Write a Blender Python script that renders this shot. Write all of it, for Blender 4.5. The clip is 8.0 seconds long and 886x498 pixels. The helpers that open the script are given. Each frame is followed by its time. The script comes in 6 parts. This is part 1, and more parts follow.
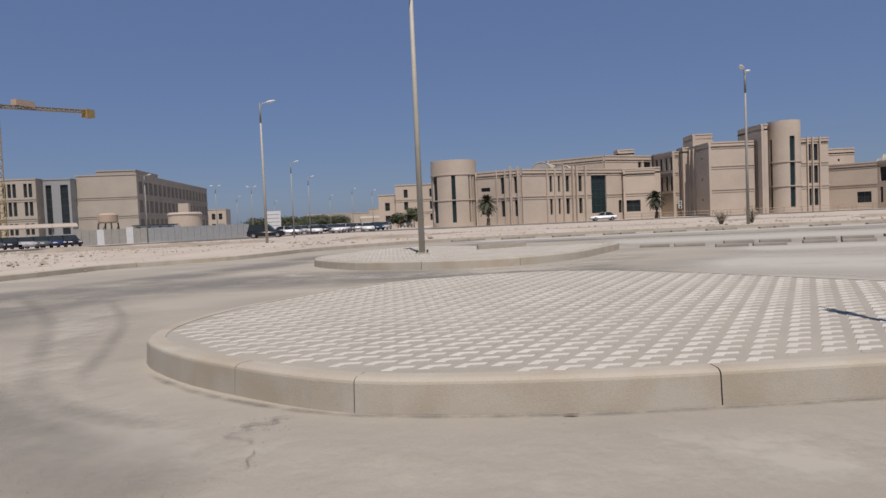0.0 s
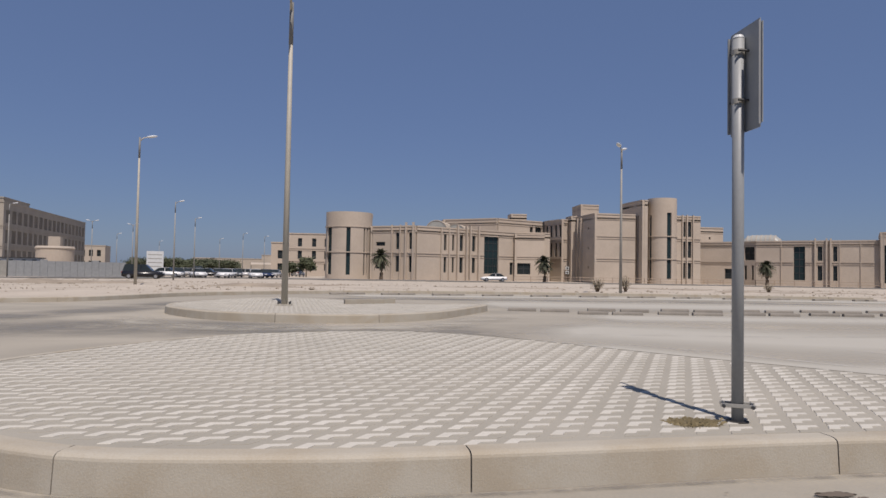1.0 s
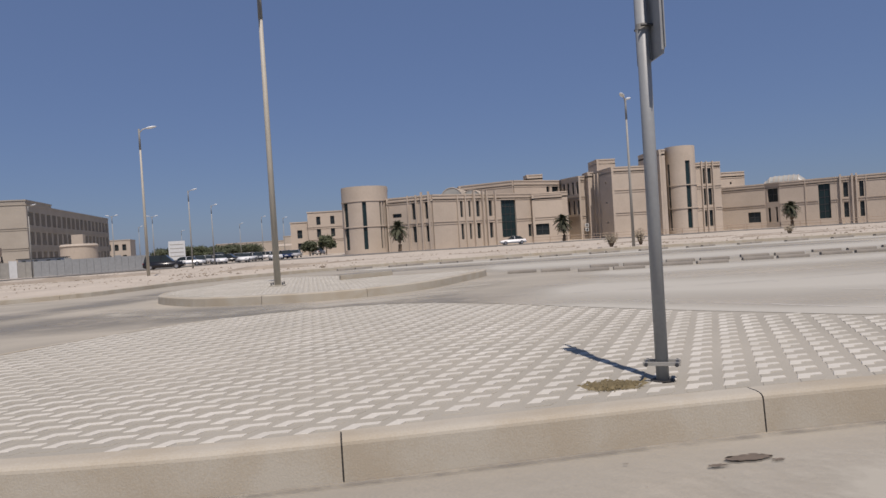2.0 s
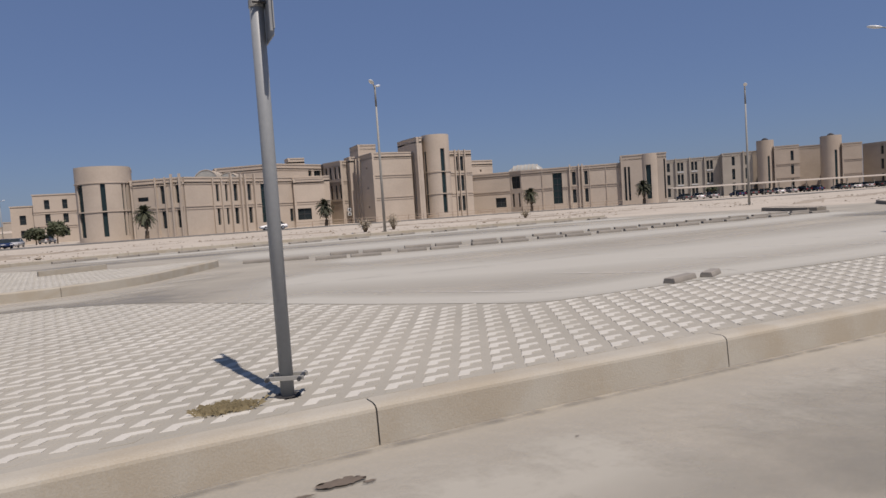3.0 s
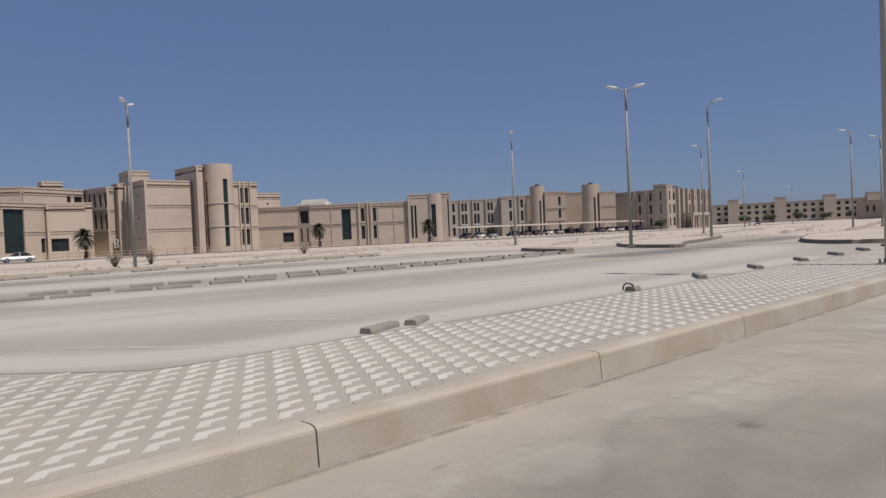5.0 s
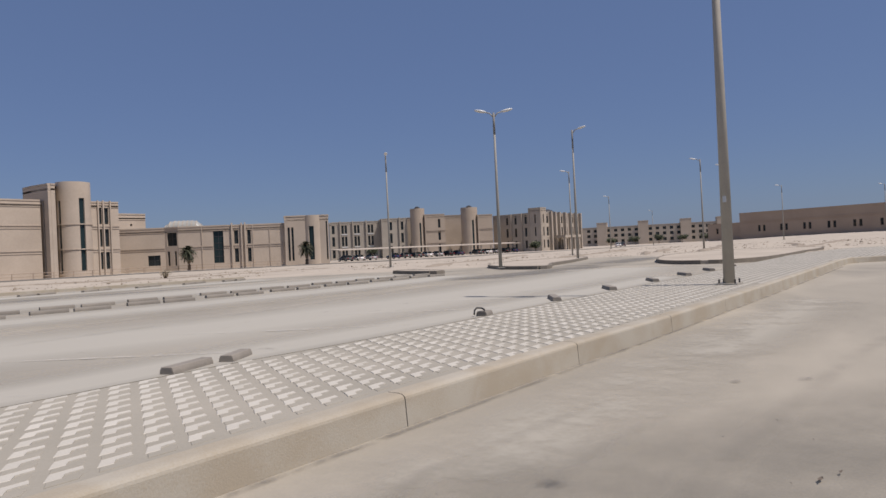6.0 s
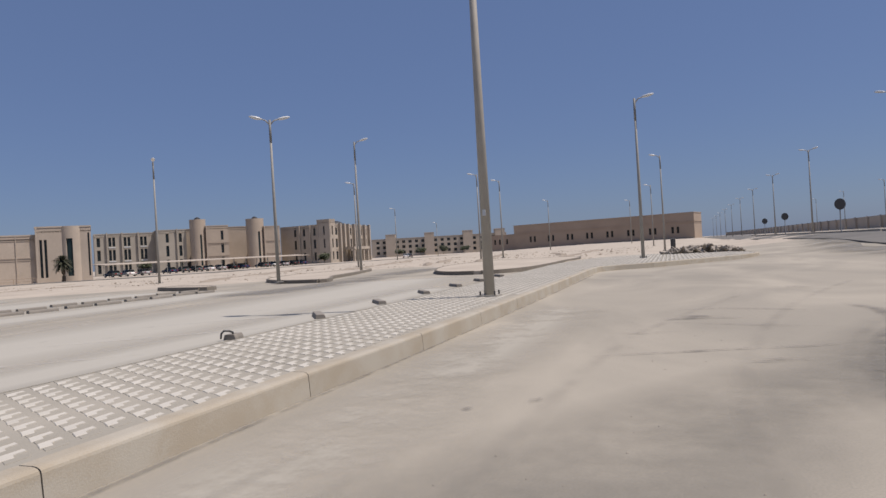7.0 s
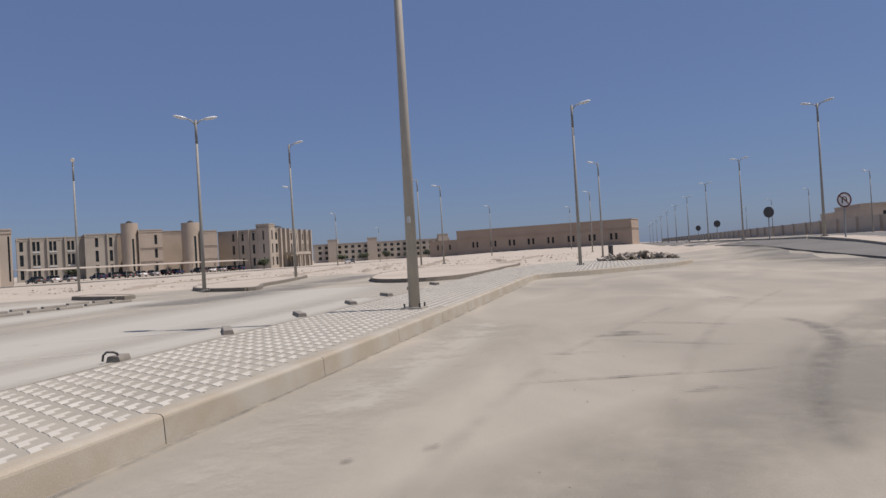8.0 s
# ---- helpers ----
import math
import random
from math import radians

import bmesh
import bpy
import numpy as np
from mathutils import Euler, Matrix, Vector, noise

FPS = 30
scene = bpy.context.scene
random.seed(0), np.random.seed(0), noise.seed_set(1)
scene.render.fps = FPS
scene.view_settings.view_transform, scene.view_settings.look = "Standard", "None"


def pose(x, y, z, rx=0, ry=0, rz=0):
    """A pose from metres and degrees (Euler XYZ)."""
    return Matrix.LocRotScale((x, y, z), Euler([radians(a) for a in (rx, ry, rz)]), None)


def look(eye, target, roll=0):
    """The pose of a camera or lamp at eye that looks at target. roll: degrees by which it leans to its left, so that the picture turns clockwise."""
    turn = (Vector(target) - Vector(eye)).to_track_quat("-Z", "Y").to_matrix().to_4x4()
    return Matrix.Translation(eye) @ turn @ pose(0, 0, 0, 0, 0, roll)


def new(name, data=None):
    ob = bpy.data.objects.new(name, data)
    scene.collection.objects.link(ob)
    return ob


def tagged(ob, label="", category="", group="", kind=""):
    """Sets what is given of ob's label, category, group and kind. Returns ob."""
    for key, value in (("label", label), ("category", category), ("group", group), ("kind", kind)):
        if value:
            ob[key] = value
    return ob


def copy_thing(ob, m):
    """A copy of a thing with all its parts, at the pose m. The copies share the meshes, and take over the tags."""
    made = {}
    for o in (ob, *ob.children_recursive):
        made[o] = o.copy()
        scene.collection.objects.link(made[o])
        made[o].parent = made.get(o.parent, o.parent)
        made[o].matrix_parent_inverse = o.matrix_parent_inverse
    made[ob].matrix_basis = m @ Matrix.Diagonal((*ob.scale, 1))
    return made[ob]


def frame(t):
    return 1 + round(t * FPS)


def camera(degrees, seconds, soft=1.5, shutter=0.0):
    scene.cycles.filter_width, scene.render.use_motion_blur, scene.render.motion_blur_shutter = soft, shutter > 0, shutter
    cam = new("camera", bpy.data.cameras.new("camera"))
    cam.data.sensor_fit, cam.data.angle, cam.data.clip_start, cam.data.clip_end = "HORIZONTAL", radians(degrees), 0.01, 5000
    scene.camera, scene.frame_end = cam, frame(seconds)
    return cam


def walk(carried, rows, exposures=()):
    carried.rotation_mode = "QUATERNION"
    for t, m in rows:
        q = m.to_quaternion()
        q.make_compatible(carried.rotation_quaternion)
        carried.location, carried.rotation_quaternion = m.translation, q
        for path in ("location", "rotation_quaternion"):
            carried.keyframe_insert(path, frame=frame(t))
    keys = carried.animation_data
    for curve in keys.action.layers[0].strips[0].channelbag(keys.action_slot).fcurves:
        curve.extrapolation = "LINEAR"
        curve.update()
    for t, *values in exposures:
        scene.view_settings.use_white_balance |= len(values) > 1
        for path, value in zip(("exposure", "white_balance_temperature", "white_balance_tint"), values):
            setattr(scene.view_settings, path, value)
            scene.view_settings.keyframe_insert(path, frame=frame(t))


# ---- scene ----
cam = camera(66.6, 8.0)
PATH = [
    (0, (-1.213, -0.977, 1.163), (-1.297, 1.019, 1.074), -2.5),
    (0.5, (-0.784, -0.784, 1.194), (-0.868, 1.214, 1.246), -0.8),
    (1, (-0.363, -0.652, 1.188), (-0.143, 1.334, 1.256), 1.0),
    (1.5, (0.028, -0.495, 1.187), (0.114, 1.502, 1.149), -0.8),
    (1.7, (0.221, -0.439, 1.162), (0.309, 1.559, 1.145), -2.0),
    (3, (1.477, -0.13, 1.207), (2.282, 1.697, 1.09), -3.8),
    (3.1, (1.558, -0.117, 1.213), (2.514, 1.638, 1.142), -1.3),
    (3.5, (1.889, -0.049, 1.193), (2.874, 1.689, 1.116), 0.3),
    (4, (2.394, 0.057, 1.215), (3.561, 1.68, 1.153), -0.9),
    (4.5, (2.843, 0.187, 1.197), (4.153, 1.699, 1.217), -0.7),
    (4.7, (3.029, 0.227, 1.174), (4.302, 1.77, 1.135), -1.1),
    (5.8, (4.115, 0.352, 1.147), (5.667, 1.613, 1.125), -6.8),
    (6, (4.289, 0.354, 1.141), (5.849, 1.605, 1.146), -2.7),
    (6.5, (4.755, 0.31, 1.152), (6.465, 1.347, 1.175), -3.8),
    (7, (5.18, 0.243, 1.164), (7.046, 0.962, 1.171), -3.3),
    (7.1, (5.289, 0.221, 1.153), (7.152, 0.947, 1.136), -1.5),
    (7.5, (5.62, 0.193, 1.211), (7.591, 0.533, 1.203), -7.1),
    (7.8, (5.849, 0.2, 1.174), (7.765, 0.772, 1.211), -2.1),
    (8, (6.105, 0.153, 1.221), (8.025, 0.714, 1.234), -3.2),
]
walk(cam, [(t, look(eye, target, roll)) for t, eye, target, roll in PATH], [(0, 0.18, 6500, 15.5), (6.5, 0.19, 6500, 15.5), (7, 0.27, 6500, 15.5), (8, 0.27, 6500, 15.5)])

# ---- light ----
SUN_EL, SUN_AZ = radians(62), radians(170)   # azimuth clockwise from +y
to_sun = Vector((math.sin(SUN_AZ) * math.cos(SUN_EL), math.cos(SUN_AZ) * math.cos(SUN_EL), math.sin(SUN_EL)))
world = bpy.data.worlds.new("sky")
scene.world = world
world.use_nodes = True
wn = world.node_tree.nodes
sky = wn.new("ShaderNodeTexSky")
sky.sky_type = "NISHITA"
sky.sun_disc = False
sky.sun_elevation, sky.sun_rotation = SUN_EL, SUN_AZ
sky.altitude, sky.air_density, sky.dust_density, sky.ozone_density = 0, 1.0, 0.6, 6.0
wn["Background"].inputs[1].default_value = 0.063
tone = wn.new("ShaderNodeHueSaturation")
tone.inputs["Hue"].default_value, tone.inputs["Saturation"].default_value = 0.512, 1.0
world.node_tree.links.new(sky.outputs[0], tone.inputs["Color"])
haze = wn.new("ShaderNodeMix")   # an even veil of bright dust haze over the clear sky
haze.data_type = "RGBA"
haze.inputs[0].default_value, haze.inputs[7].default_value = 0.6, (1.62, 2.6, 4.72, 1)
world.node_tree.links.new(tone.outputs[0], haze.inputs[6])
world.node_tree.links.new(haze.outputs[2], wn["Background"].inputs[0])
sun = new("sun", bpy.data.lights.new("sun", "SUN"))
sun.data.energy, sun.data.angle, sun.data.color = 3.9, radians(0.53), (1.0, 0.93, 0.83)
sun.matrix_world = look((0, 0, 60), Vector((0, 0, 60)) - to_sun)


# ---- materials ----
def mat(name, base, other=None, scale=1.0, rough=0.85, bump=0.0, fine=30.0, metal=0.0, spread=0.5, per_piece=0.0, distort=0.0, stretch=(1, 1, 1)):
    """A surface with two scales of variation between base and other, fine relief, and a shift from piece to piece."""
    m = bpy.data.materials.new(name)
    m.use_nodes = True
    n, l = m.node_tree.nodes, m.node_tree.links
    b = n["Principled BSDF"]
    b.inputs["Roughness"].default_value = rough
    b.inputs["Metallic"].default_value = metal
    other = other or tuple(c * 0.86 for c in base)
    co = n.new("ShaderNodeTexCoord")
    mp = n.new("ShaderNodeMapping")
    mp.inputs["Scale"].default_value = stretch
    l.new(co.outputs["Object"], mp.inputs[0])
    big = n.new("ShaderNodeTexNoise")
    big.inputs["Scale"].default_value, big.inputs["Detail"].default_value, big.inputs["Distortion"].default_value = scale, 6, distort
    small = n.new("ShaderNodeTexNoise")
    small.inputs["Scale"].default_value, small.inputs["Detail"].default_value = fine, 4
    l.new(mp.outputs[0], big.inputs["Vector"])
    l.new(co.outputs["Object"], small.inputs["Vector"])
    add = n.new("ShaderNodeMath")
    add.operation = "MULTIPLY_ADD"
    add.inputs[1].default_value = 0.45
    l.new(small.outputs[0], add.inputs[0])
    l.new(big.outputs[0], add.inputs[2])
    ramp = n.new("ShaderNodeMapRange")
    ramp.inputs[1].default_value, ramp.inputs[2].default_value = 0.72 - spread * 0.5, 0.72 + spread * 0.5
    l.new(add.outputs[0], ramp.inputs[0])
    mix = n.new("ShaderNodeMix")
    mix.data_type = "RGBA"
    mix.inputs[6].default_value, mix.inputs[7].default_value = (*base, 1), (*other, 1)
    l.new(ramp.outputs[0], mix.inputs[0])
    out = mix.outputs[2]
    if per_piece:
        info = n.new("ShaderNodeObjectInfo")
        geo = n.new("ShaderNodeNewGeometry")
        s = n.new("ShaderNodeMath")
        s.operation = "ADD"
        l.new(info.outputs["Random"], s.inputs[0])
        l.new(geo.outputs["Random Per Island"], s.inputs[1])
        r2 = n.new("ShaderNodeMapRange")
        r2.inputs[1].default_value, r2.inputs[2].default_value = 0, 2
        r2.inputs[3].default_value, r2.inputs[4].default_value = 1 - per_piece, 1 + per_piece
        l.new(s.outputs[0], r2.inputs[0])
        h = n.new("ShaderNodeHueSaturation")
        l.new(r2.outputs[0], h.inputs["Value"])
        l.new(out, h.inputs["Color"])
        out = h.outputs[0]
    l.new(out, b.inputs["Base Color"])
    if bump:
        bp = n.new("ShaderNodeBump")
        bp.inputs["Strength"].default_value, bp.inputs["Distance"].default_value = bump, 0.02
        l.new(add.outputs[0], bp.inputs["Height"])
        l.new(bp.outputs[0], b.inputs["Normal"])
    return m


M_SAND = mat("sand", (0.48, 0.425, 0.35), (0.34, 0.295, 0.24), 0.35, 0.95, 0.6, 9, spread=0.6)
M_SPOIL = mat("dug_sand", (0.33, 0.28, 0.22), (0.21, 0.178, 0.14), 0.8, 0.95, 0.8, 9, spread=0.5)
M_ROAD = mat("dusty_asphalt", (0.361, 0.327, 0.267), (0.255, 0.234, 0.193), 0.35, 0.9, 0.15, 70, spread=0.36, distort=0.8, stretch=(0.6, 1.2, 1))
M_ASPH = mat("bare_asphalt", (0.165, 0.157, 0.143), (0.115, 0.11, 0.10), 0.3, 0.9, 0.25, 45, spread=0.6)
M_KERB = mat("kerb_concrete", (0.372, 0.343, 0.285), (0.325, 0.282, 0.215), 1.9, 0.9, 0.2, 90, spread=0.3, per_piece=0.07, distort=0.6)
# darker copy of the kerb concrete, shade of its west faces in the colour
M_KERBD = mat("shaded_kerb", (0.20, 0.178, 0.145), (0.14, 0.122, 0.098), 1.9, 0.9, 0.2, 90, per_piece=0.1)
M_JOINT = mat("joint_filler", (0.03, 0.028, 0.026), None, 5)
M_PAVE = mat("grey_paver", (0.344, 0.318, 0.267), (0.281, 0.262, 0.219), 0.8, 0.92, 0.2, 60, per_piece=0.06)
M_WHITE = mat("white_paver", (0.528, 0.503, 0.448), (0.419, 0.396, 0.342), 1.2, 0.9, 0.2, 60, per_piece=0.08)
M_STONE = mat("beige_cladding", (0.475, 0.404, 0.33), (0.40, 0.337, 0.272), 0.25, 0.85, 0.1, 3, per_piece=0.04)
M_TAN = mat("tan_cladding", (0.405, 0.338, 0.272), (0.335, 0.278, 0.222), 0.25, 0.85, 0.1, 3, per_piece=0.04)
M_CONC = mat("pale_concrete", (0.375, 0.338, 0.285), (0.31, 0.278, 0.233), 0.25, 0.85, 0.1, 3, per_piece=0.04)
M_PALE = mat("pale_cladding", (0.42, 0.366, 0.303), (0.35, 0.302, 0.248), 0.25, 0.85, 0.1, 3, per_piece=0.04)
M_BROWN = mat("brown_cladding", (0.40, 0.312, 0.24), (0.34, 0.262, 0.20), 0.2, 0.85, 0.1, 3)
M_STOP = mat("wheel_stop_concrete", (0.245, 0.222, 0.191), (0.172, 0.157, 0.136), 3, 0.95, 0.4, 40, per_piece=0.15)
M_VAULT = mat("hazy_roof_glass", (0.36, 0.36, 0.33), (0.28, 0.28, 0.26), 1, 0.4)
M_STEEL = mat("galvanised_steel", (0.318, 0.310, 0.280), (0.249, 0.241, 0.219), 2, 0.6, 0.05, 40)
M_POST = mat("dusty_galvanised_steel", (0.387, 0.361, 0.310), (0.310, 0.288, 0.249), 2, 0.6, 0.05, 40)
M_PILLAR = mat("pale_dusty_steel", (0.44, 0.41, 0.34), (0.36, 0.335, 0.28), 2, 0.6, 0.05, 40)
M_GREYP = mat("grey_painted_steel", (0.284, 0.297, 0.301), (0.232, 0.241, 0.245), 3, 0.5, 0.05, 40)
M_SLEEVE = mat("dull_grey_steel", (0.202, 0.202, 0.194), (0.163, 0.163, 0.155), 2, 0.6, 0.05, 40)
M_STAIN = mat("oily_stain", (0.16, 0.125, 0.095), (0.10, 0.08, 0.06), 9, 0.7)
M_DARK = mat("dark_metal", (0.045, 0.045, 0.047), (0.03, 0.03, 0.03), 3, 0.5)
M_LAMP = mat("lamp_cover", (0.602, 0.619, 0.619), None, 3, 0.3)
M_RUBBLE = mat("broken_concrete", (0.344, 0.305, 0.258), (0.215, 0.189, 0.159), 4, 0.95, 0.4, 40, per_piece=0.25)
M_GLASS = mat("window_glass", (0.018, 0.024, 0.026), (0.03, 0.036, 0.038), 0.5, 0.08)
M_GREEN = mat("green_glass", (0.014, 0.026, 0.029), (0.02, 0.036, 0.038), 0.4, 0.1)
for g in (M_GLASS, M_GREEN):
    g.node_tree.nodes["Principled BSDF"].inputs["Specular IOR Level"].default_value = 0.28


# ---- building blocks ----
def mesh(name, bm, material, smooth=False):
    me = bpy.data.meshes.new(name)
    bmesh.ops.recalc_face_normals(bm, faces=bm.faces)
    bm.to_mesh(me)
    bm.free()
    for m in material if isinstance(material, (list, tuple)) else [material]:
        me.materials.append(m)
    if smooth:
        for p in me.polygons:
            p.use_smooth = True
    return me


def part(name, bm, material, parent, label="", smooth=False):
    ob = new(name, mesh(name, bm, material, smooth))
    ob.parent = parent
    return tagged(ob, label)


def thing(name, m, label, category, group="", kind=""):
    ob = new(name)
    ob.matrix_world = m
    return tagged(ob, label, category, group, kind)


def box(bm, x0, x1, y0, y1, z0, z1, m=None):
    v = [bm.verts.new((x, y, z)) for z in (z0, z1) for y in (y0, y1) for x in (x0, x1)]
    if m is not None:
        for p in v:
            p.co = m @ p.co
    for f in ((0, 2, 3, 1), (4, 5, 7, 6), (0, 1, 5, 4), (2, 6, 7, 3), (0, 4, 6, 2), (1, 3, 7, 5)):
        bm.faces.new([v[i] for i in f])
    return v


def tube(bm, path, radii, sides=10, cap=True):
    """A round tube along a path of points."""
    rings = []
    for i, p in enumerate(path):
        d = (Vector(path[min(i + 1, len(path) - 1)]) - Vector(path[max(i - 1, 0)])).normalized()
        q = d.to_track_quat("Z", "Y")
        rings.append([bm.verts.new(Vector(p) + q @ Vector((radii[i] * math.cos(a), radii[i] * math.sin(a), 0))) for a in (2 * math.pi * k / sides for k in range(sides))])
    for a, b in zip(rings, rings[1:]):
        for k in range(sides):
            bm.faces.new((a[k], a[(k + 1) % sides], b[(k + 1) % sides], b[k]))
    if cap:
        bm.faces.new(rings[0][::-1])
        bm.faces.new(rings[-1])


def prism(bm, outline, z0, z1):
    lo = [bm.verts.new((x, y, z0)) for x, y in outline]
    hi = [bm.verts.new((x, y, z1)) for x, y in outline]
    bm.faces.new(lo[::-1])
    bm.faces.new(hi)
    for k in range(len(lo)):
        j = (k + 1) % len(lo)
        bm.faces.new((lo[k], lo[j], hi[j], hi[k]))


def spline(points, step, closed=False):
    """Evenly spaced points on a smooth curve through the control points."""
    n = len(points)
    fine = []
    for i in range(n if closed else n - 1):
        p = [Vector(points[k % n] if closed else points[min(max(k, 0), n - 1)]) for k in (i - 1, i, i + 1, i + 2)]
        for s in range(24):
            t = s / 24
            fine.append(0.5 * (2 * p[1] + (p[2] - p[0]) * t + (2 * p[0] - 5 * p[1] + 4 * p[2] - p[3]) * t * t + (3 * p[1] - p[0] - 3 * p[2] + p[3]) * t ** 3))
    fine.append(Vector(points[0] if closed else points[-1]))
    out, need = [fine[0]], step
    for a, b in zip(fine, fine[1:]):
        d = (b - a).length
        while d > 0 and need <= d:
            a = a + (b - a) * (need / d)
            out.append(a)
            d = (b - a).length
            need = step
        need -= d
    return out


def smooth01(x):
    x = min(max(x, 0), 1)
    return x * x * (3 - 2 * x)


def height(x, y):
    """The lie of the land: level round the camera, rising along the main road, falling a little towards the buildings."""
    return 0.8 * smooth01((x - 30) / 25) * smooth01((-2 - y) / 9) + 0.8 * smooth01((x - 75) / 130) * smooth01((75 - y) / 50) * smooth01((y + 6) / 8) - 0.42 * smooth01((y - 40) / 55)


# ---- ground ----
def span(*stops):
    """Coordinates from stops (value, step, value, step, ... value)."""
    out = []
    for a, s, b in zip(stops[::2], stops[1::2], stops[2::2]):
        n = max(1, round((b - a) / s))
        out += [a + (b - a) * k / n for k in range(n)]
    return out + [stops[-1]]


LOT = [(-17, 9), (-13.9, 16.6), (-12.8, 20.6), (-10, 22.8), (-9, 25), (-7.4, 29), (-2.5, 33.5), (5, 36), (16, 36), (28, 34.5), (34, 29), (38, 25), (44, 25), (50, 26), (56, 23), (50, 17.5), (43, 14.8), (37, 12), (35, 9), (40, 7), (52, 5), (64, 1), (68, -5), (60, -9.6), (46, -10), (36, -16), (30, -40), (-30, -38), (-48, -20), (-34, 2)]


def inside(x, y, poly):
    hit = False
    for (x0, y0), (x1, y1) in zip(poly, poly[1:] + poly[:1]):
        if (y0 > y) != (y1 > y) and x < x0 + (y - y0) / (y1 - y0) * (x1 - x0):
            hit = not hit
    return hit


def ground_sheet():
    xs, ys = span(-3000, 500, -200, 20, -60, 1.2, 100, 6, 220, 30, 400, 400, 3200), span(-2500, 500, -100, 10, -50, 1.2, 90, 6, 220, 30, 400, 400, 3200)
    bm = bmesh.new()
    grid = []
    for x in xs:
        col = []
        for y in ys:
            z = height(x, y) - 0.05
            near = abs(x) < 300 and abs(y) < 300
            if near and not any(inside(x + dx, y + dy, LOT) for dx, dy in ((0, 0), (1.5, 0), (-1.5, 0), (0, 1.5), (0, -1.5))):
                z += 0.07 + (0.10 * noise.noise((x * 0.11, y * 0.11, 0)) + 0.08 * noise.noise((x * 0.45, y * 0.45, 3)) + 0.06 * noise.noise((x * 1.3, y * 1.3, 5))) * (1 - 0.6 * smooth01((y - 70) / 30))
            col.append(bm.verts.new((x, y, z)))
        grid.append(col)
    for a, b in zip(grid, grid[1:]):
        for j in range(len(ys) - 1):
            bm.faces.new((a[j], b[j], b[j + 1], a[j + 1]))
    tagged(new("ground", mesh("ground", bm, M_SAND, True)), "pale desert sand, flat, dusty and uneven", "ground", kind="structure")


ground_sheet()


def surface(name, outline, material, lift, label, category="road", cell=2.0):
    """A flat sheet inside an outline, draped on the lie of the land."""
    bm = bmesh.new()
    x0, x1 = min(p[0] for p in outline), max(p[0] for p in outline)
    face = bm.faces.new([bm.verts.new((p[0], p[1], 0)) for p in outline])
    geom = [face] + list(face.edges) + list(face.verts)
    for k in range(1, int((x1 - x0) / cell) + 1):
        geom = bmesh.ops.bisect_plane(bm, geom=bm.faces[:] + bm.edges[:] + bm.verts[:], plane_co=(x0 + k * cell, 0, 0), plane_no=(1, 0, 0))["geom"]
    y0, y1 = min(p[1] for p in outline), max(p[1] for p in outline)
    for k in range(1, int((y1 - y0) / cell) + 1):
        bmesh.ops.bisect_plane(bm, geom=bm.faces[:] + bm.edges[:] + bm.verts[:], plane_co=(0, y0 + k * cell, 0), plane_no=(0, 1, 0))
    for v in bm.verts:
        v.co.z = height(v.co.x, v.co.y) + lift
    rim = bmesh.ops.extrude_edge_only(bm, edges=[e for e in bm.edges if e.is_boundary])["geom"]   # the sheet's edge goes into the ground
    for v in rim:
        if isinstance(v, bmesh.types.BMVert):
            v.co.z -= 0.25
    ob = new(name, mesh(name, bm, material))
    return tagged(ob, label, category, kind="structure")


surface("road", [tuple(p) for p in spline(LOT, 1.5, True)][:-1], M_ROAD, 0.0, "dust-covered asphalt road and car park surface", cell=6.0)
MAIN = [(22, -13.5), (32, -9.2), (45, -7.6), (60, -7.4), (120, -5.6), (700, 9), (700, -17), (120, -32), (60, -33), (24, -34)]
surface("main_road", MAIN, M_ASPH, 0.07, "dark asphalt main road, dusty along its edges", cell=8.0)


# ---- kerbs and paved islands ----
def kerb_mesh(pts, gap, high, wide, material):
    """One kerb stone swept along points; its body lies to the left of the way."""
    prof = [(min(o, wide), z) for o, z in ((0, -0.05), (0.016, 0.84 * high), (0.021, 0.91 * high), (0.032, 0.955 * high), (0.05, 0.985 * high), (0.075, high), (wide, high), (wide, -0.05))]
    bm = bmesh.new()
    rings = []
    n = len(pts)
    for i, p in enumerate(pts):
        d = (pts[min(i + 1, n - 1)] - pts[max(i - 1, 0)]).normalized()
        side = Vector((-d.y, d.x))
        p = p + d * (gap if i == 0 else -gap if i == n - 1 else 0)
        rings.append([bm.verts.new((p.x + side.x * o, p.y + side.y * o, z + height(p.x, p.y))) for o, z in prof])
    for a, b in zip(rings, rings[1:]):
        for k in range(len(prof) - 1):
            bm.faces.new((a[k], a[k + 1], b[k + 1], b[k]))
    bm.faces.new(rings[0])
    bm.faces.new(rings[-1][::-1])
    return mesh("kerb_stone", bm, material)


def inset(pts, d):
    out = []
    n = len(pts)
    for i, p in enumerate(pts):
        t = (pts[(i + 1) % n] - pts[i - 1]).normalized()
        out.append((p.x - t.y * d, p.y + t.x * d))
    return out


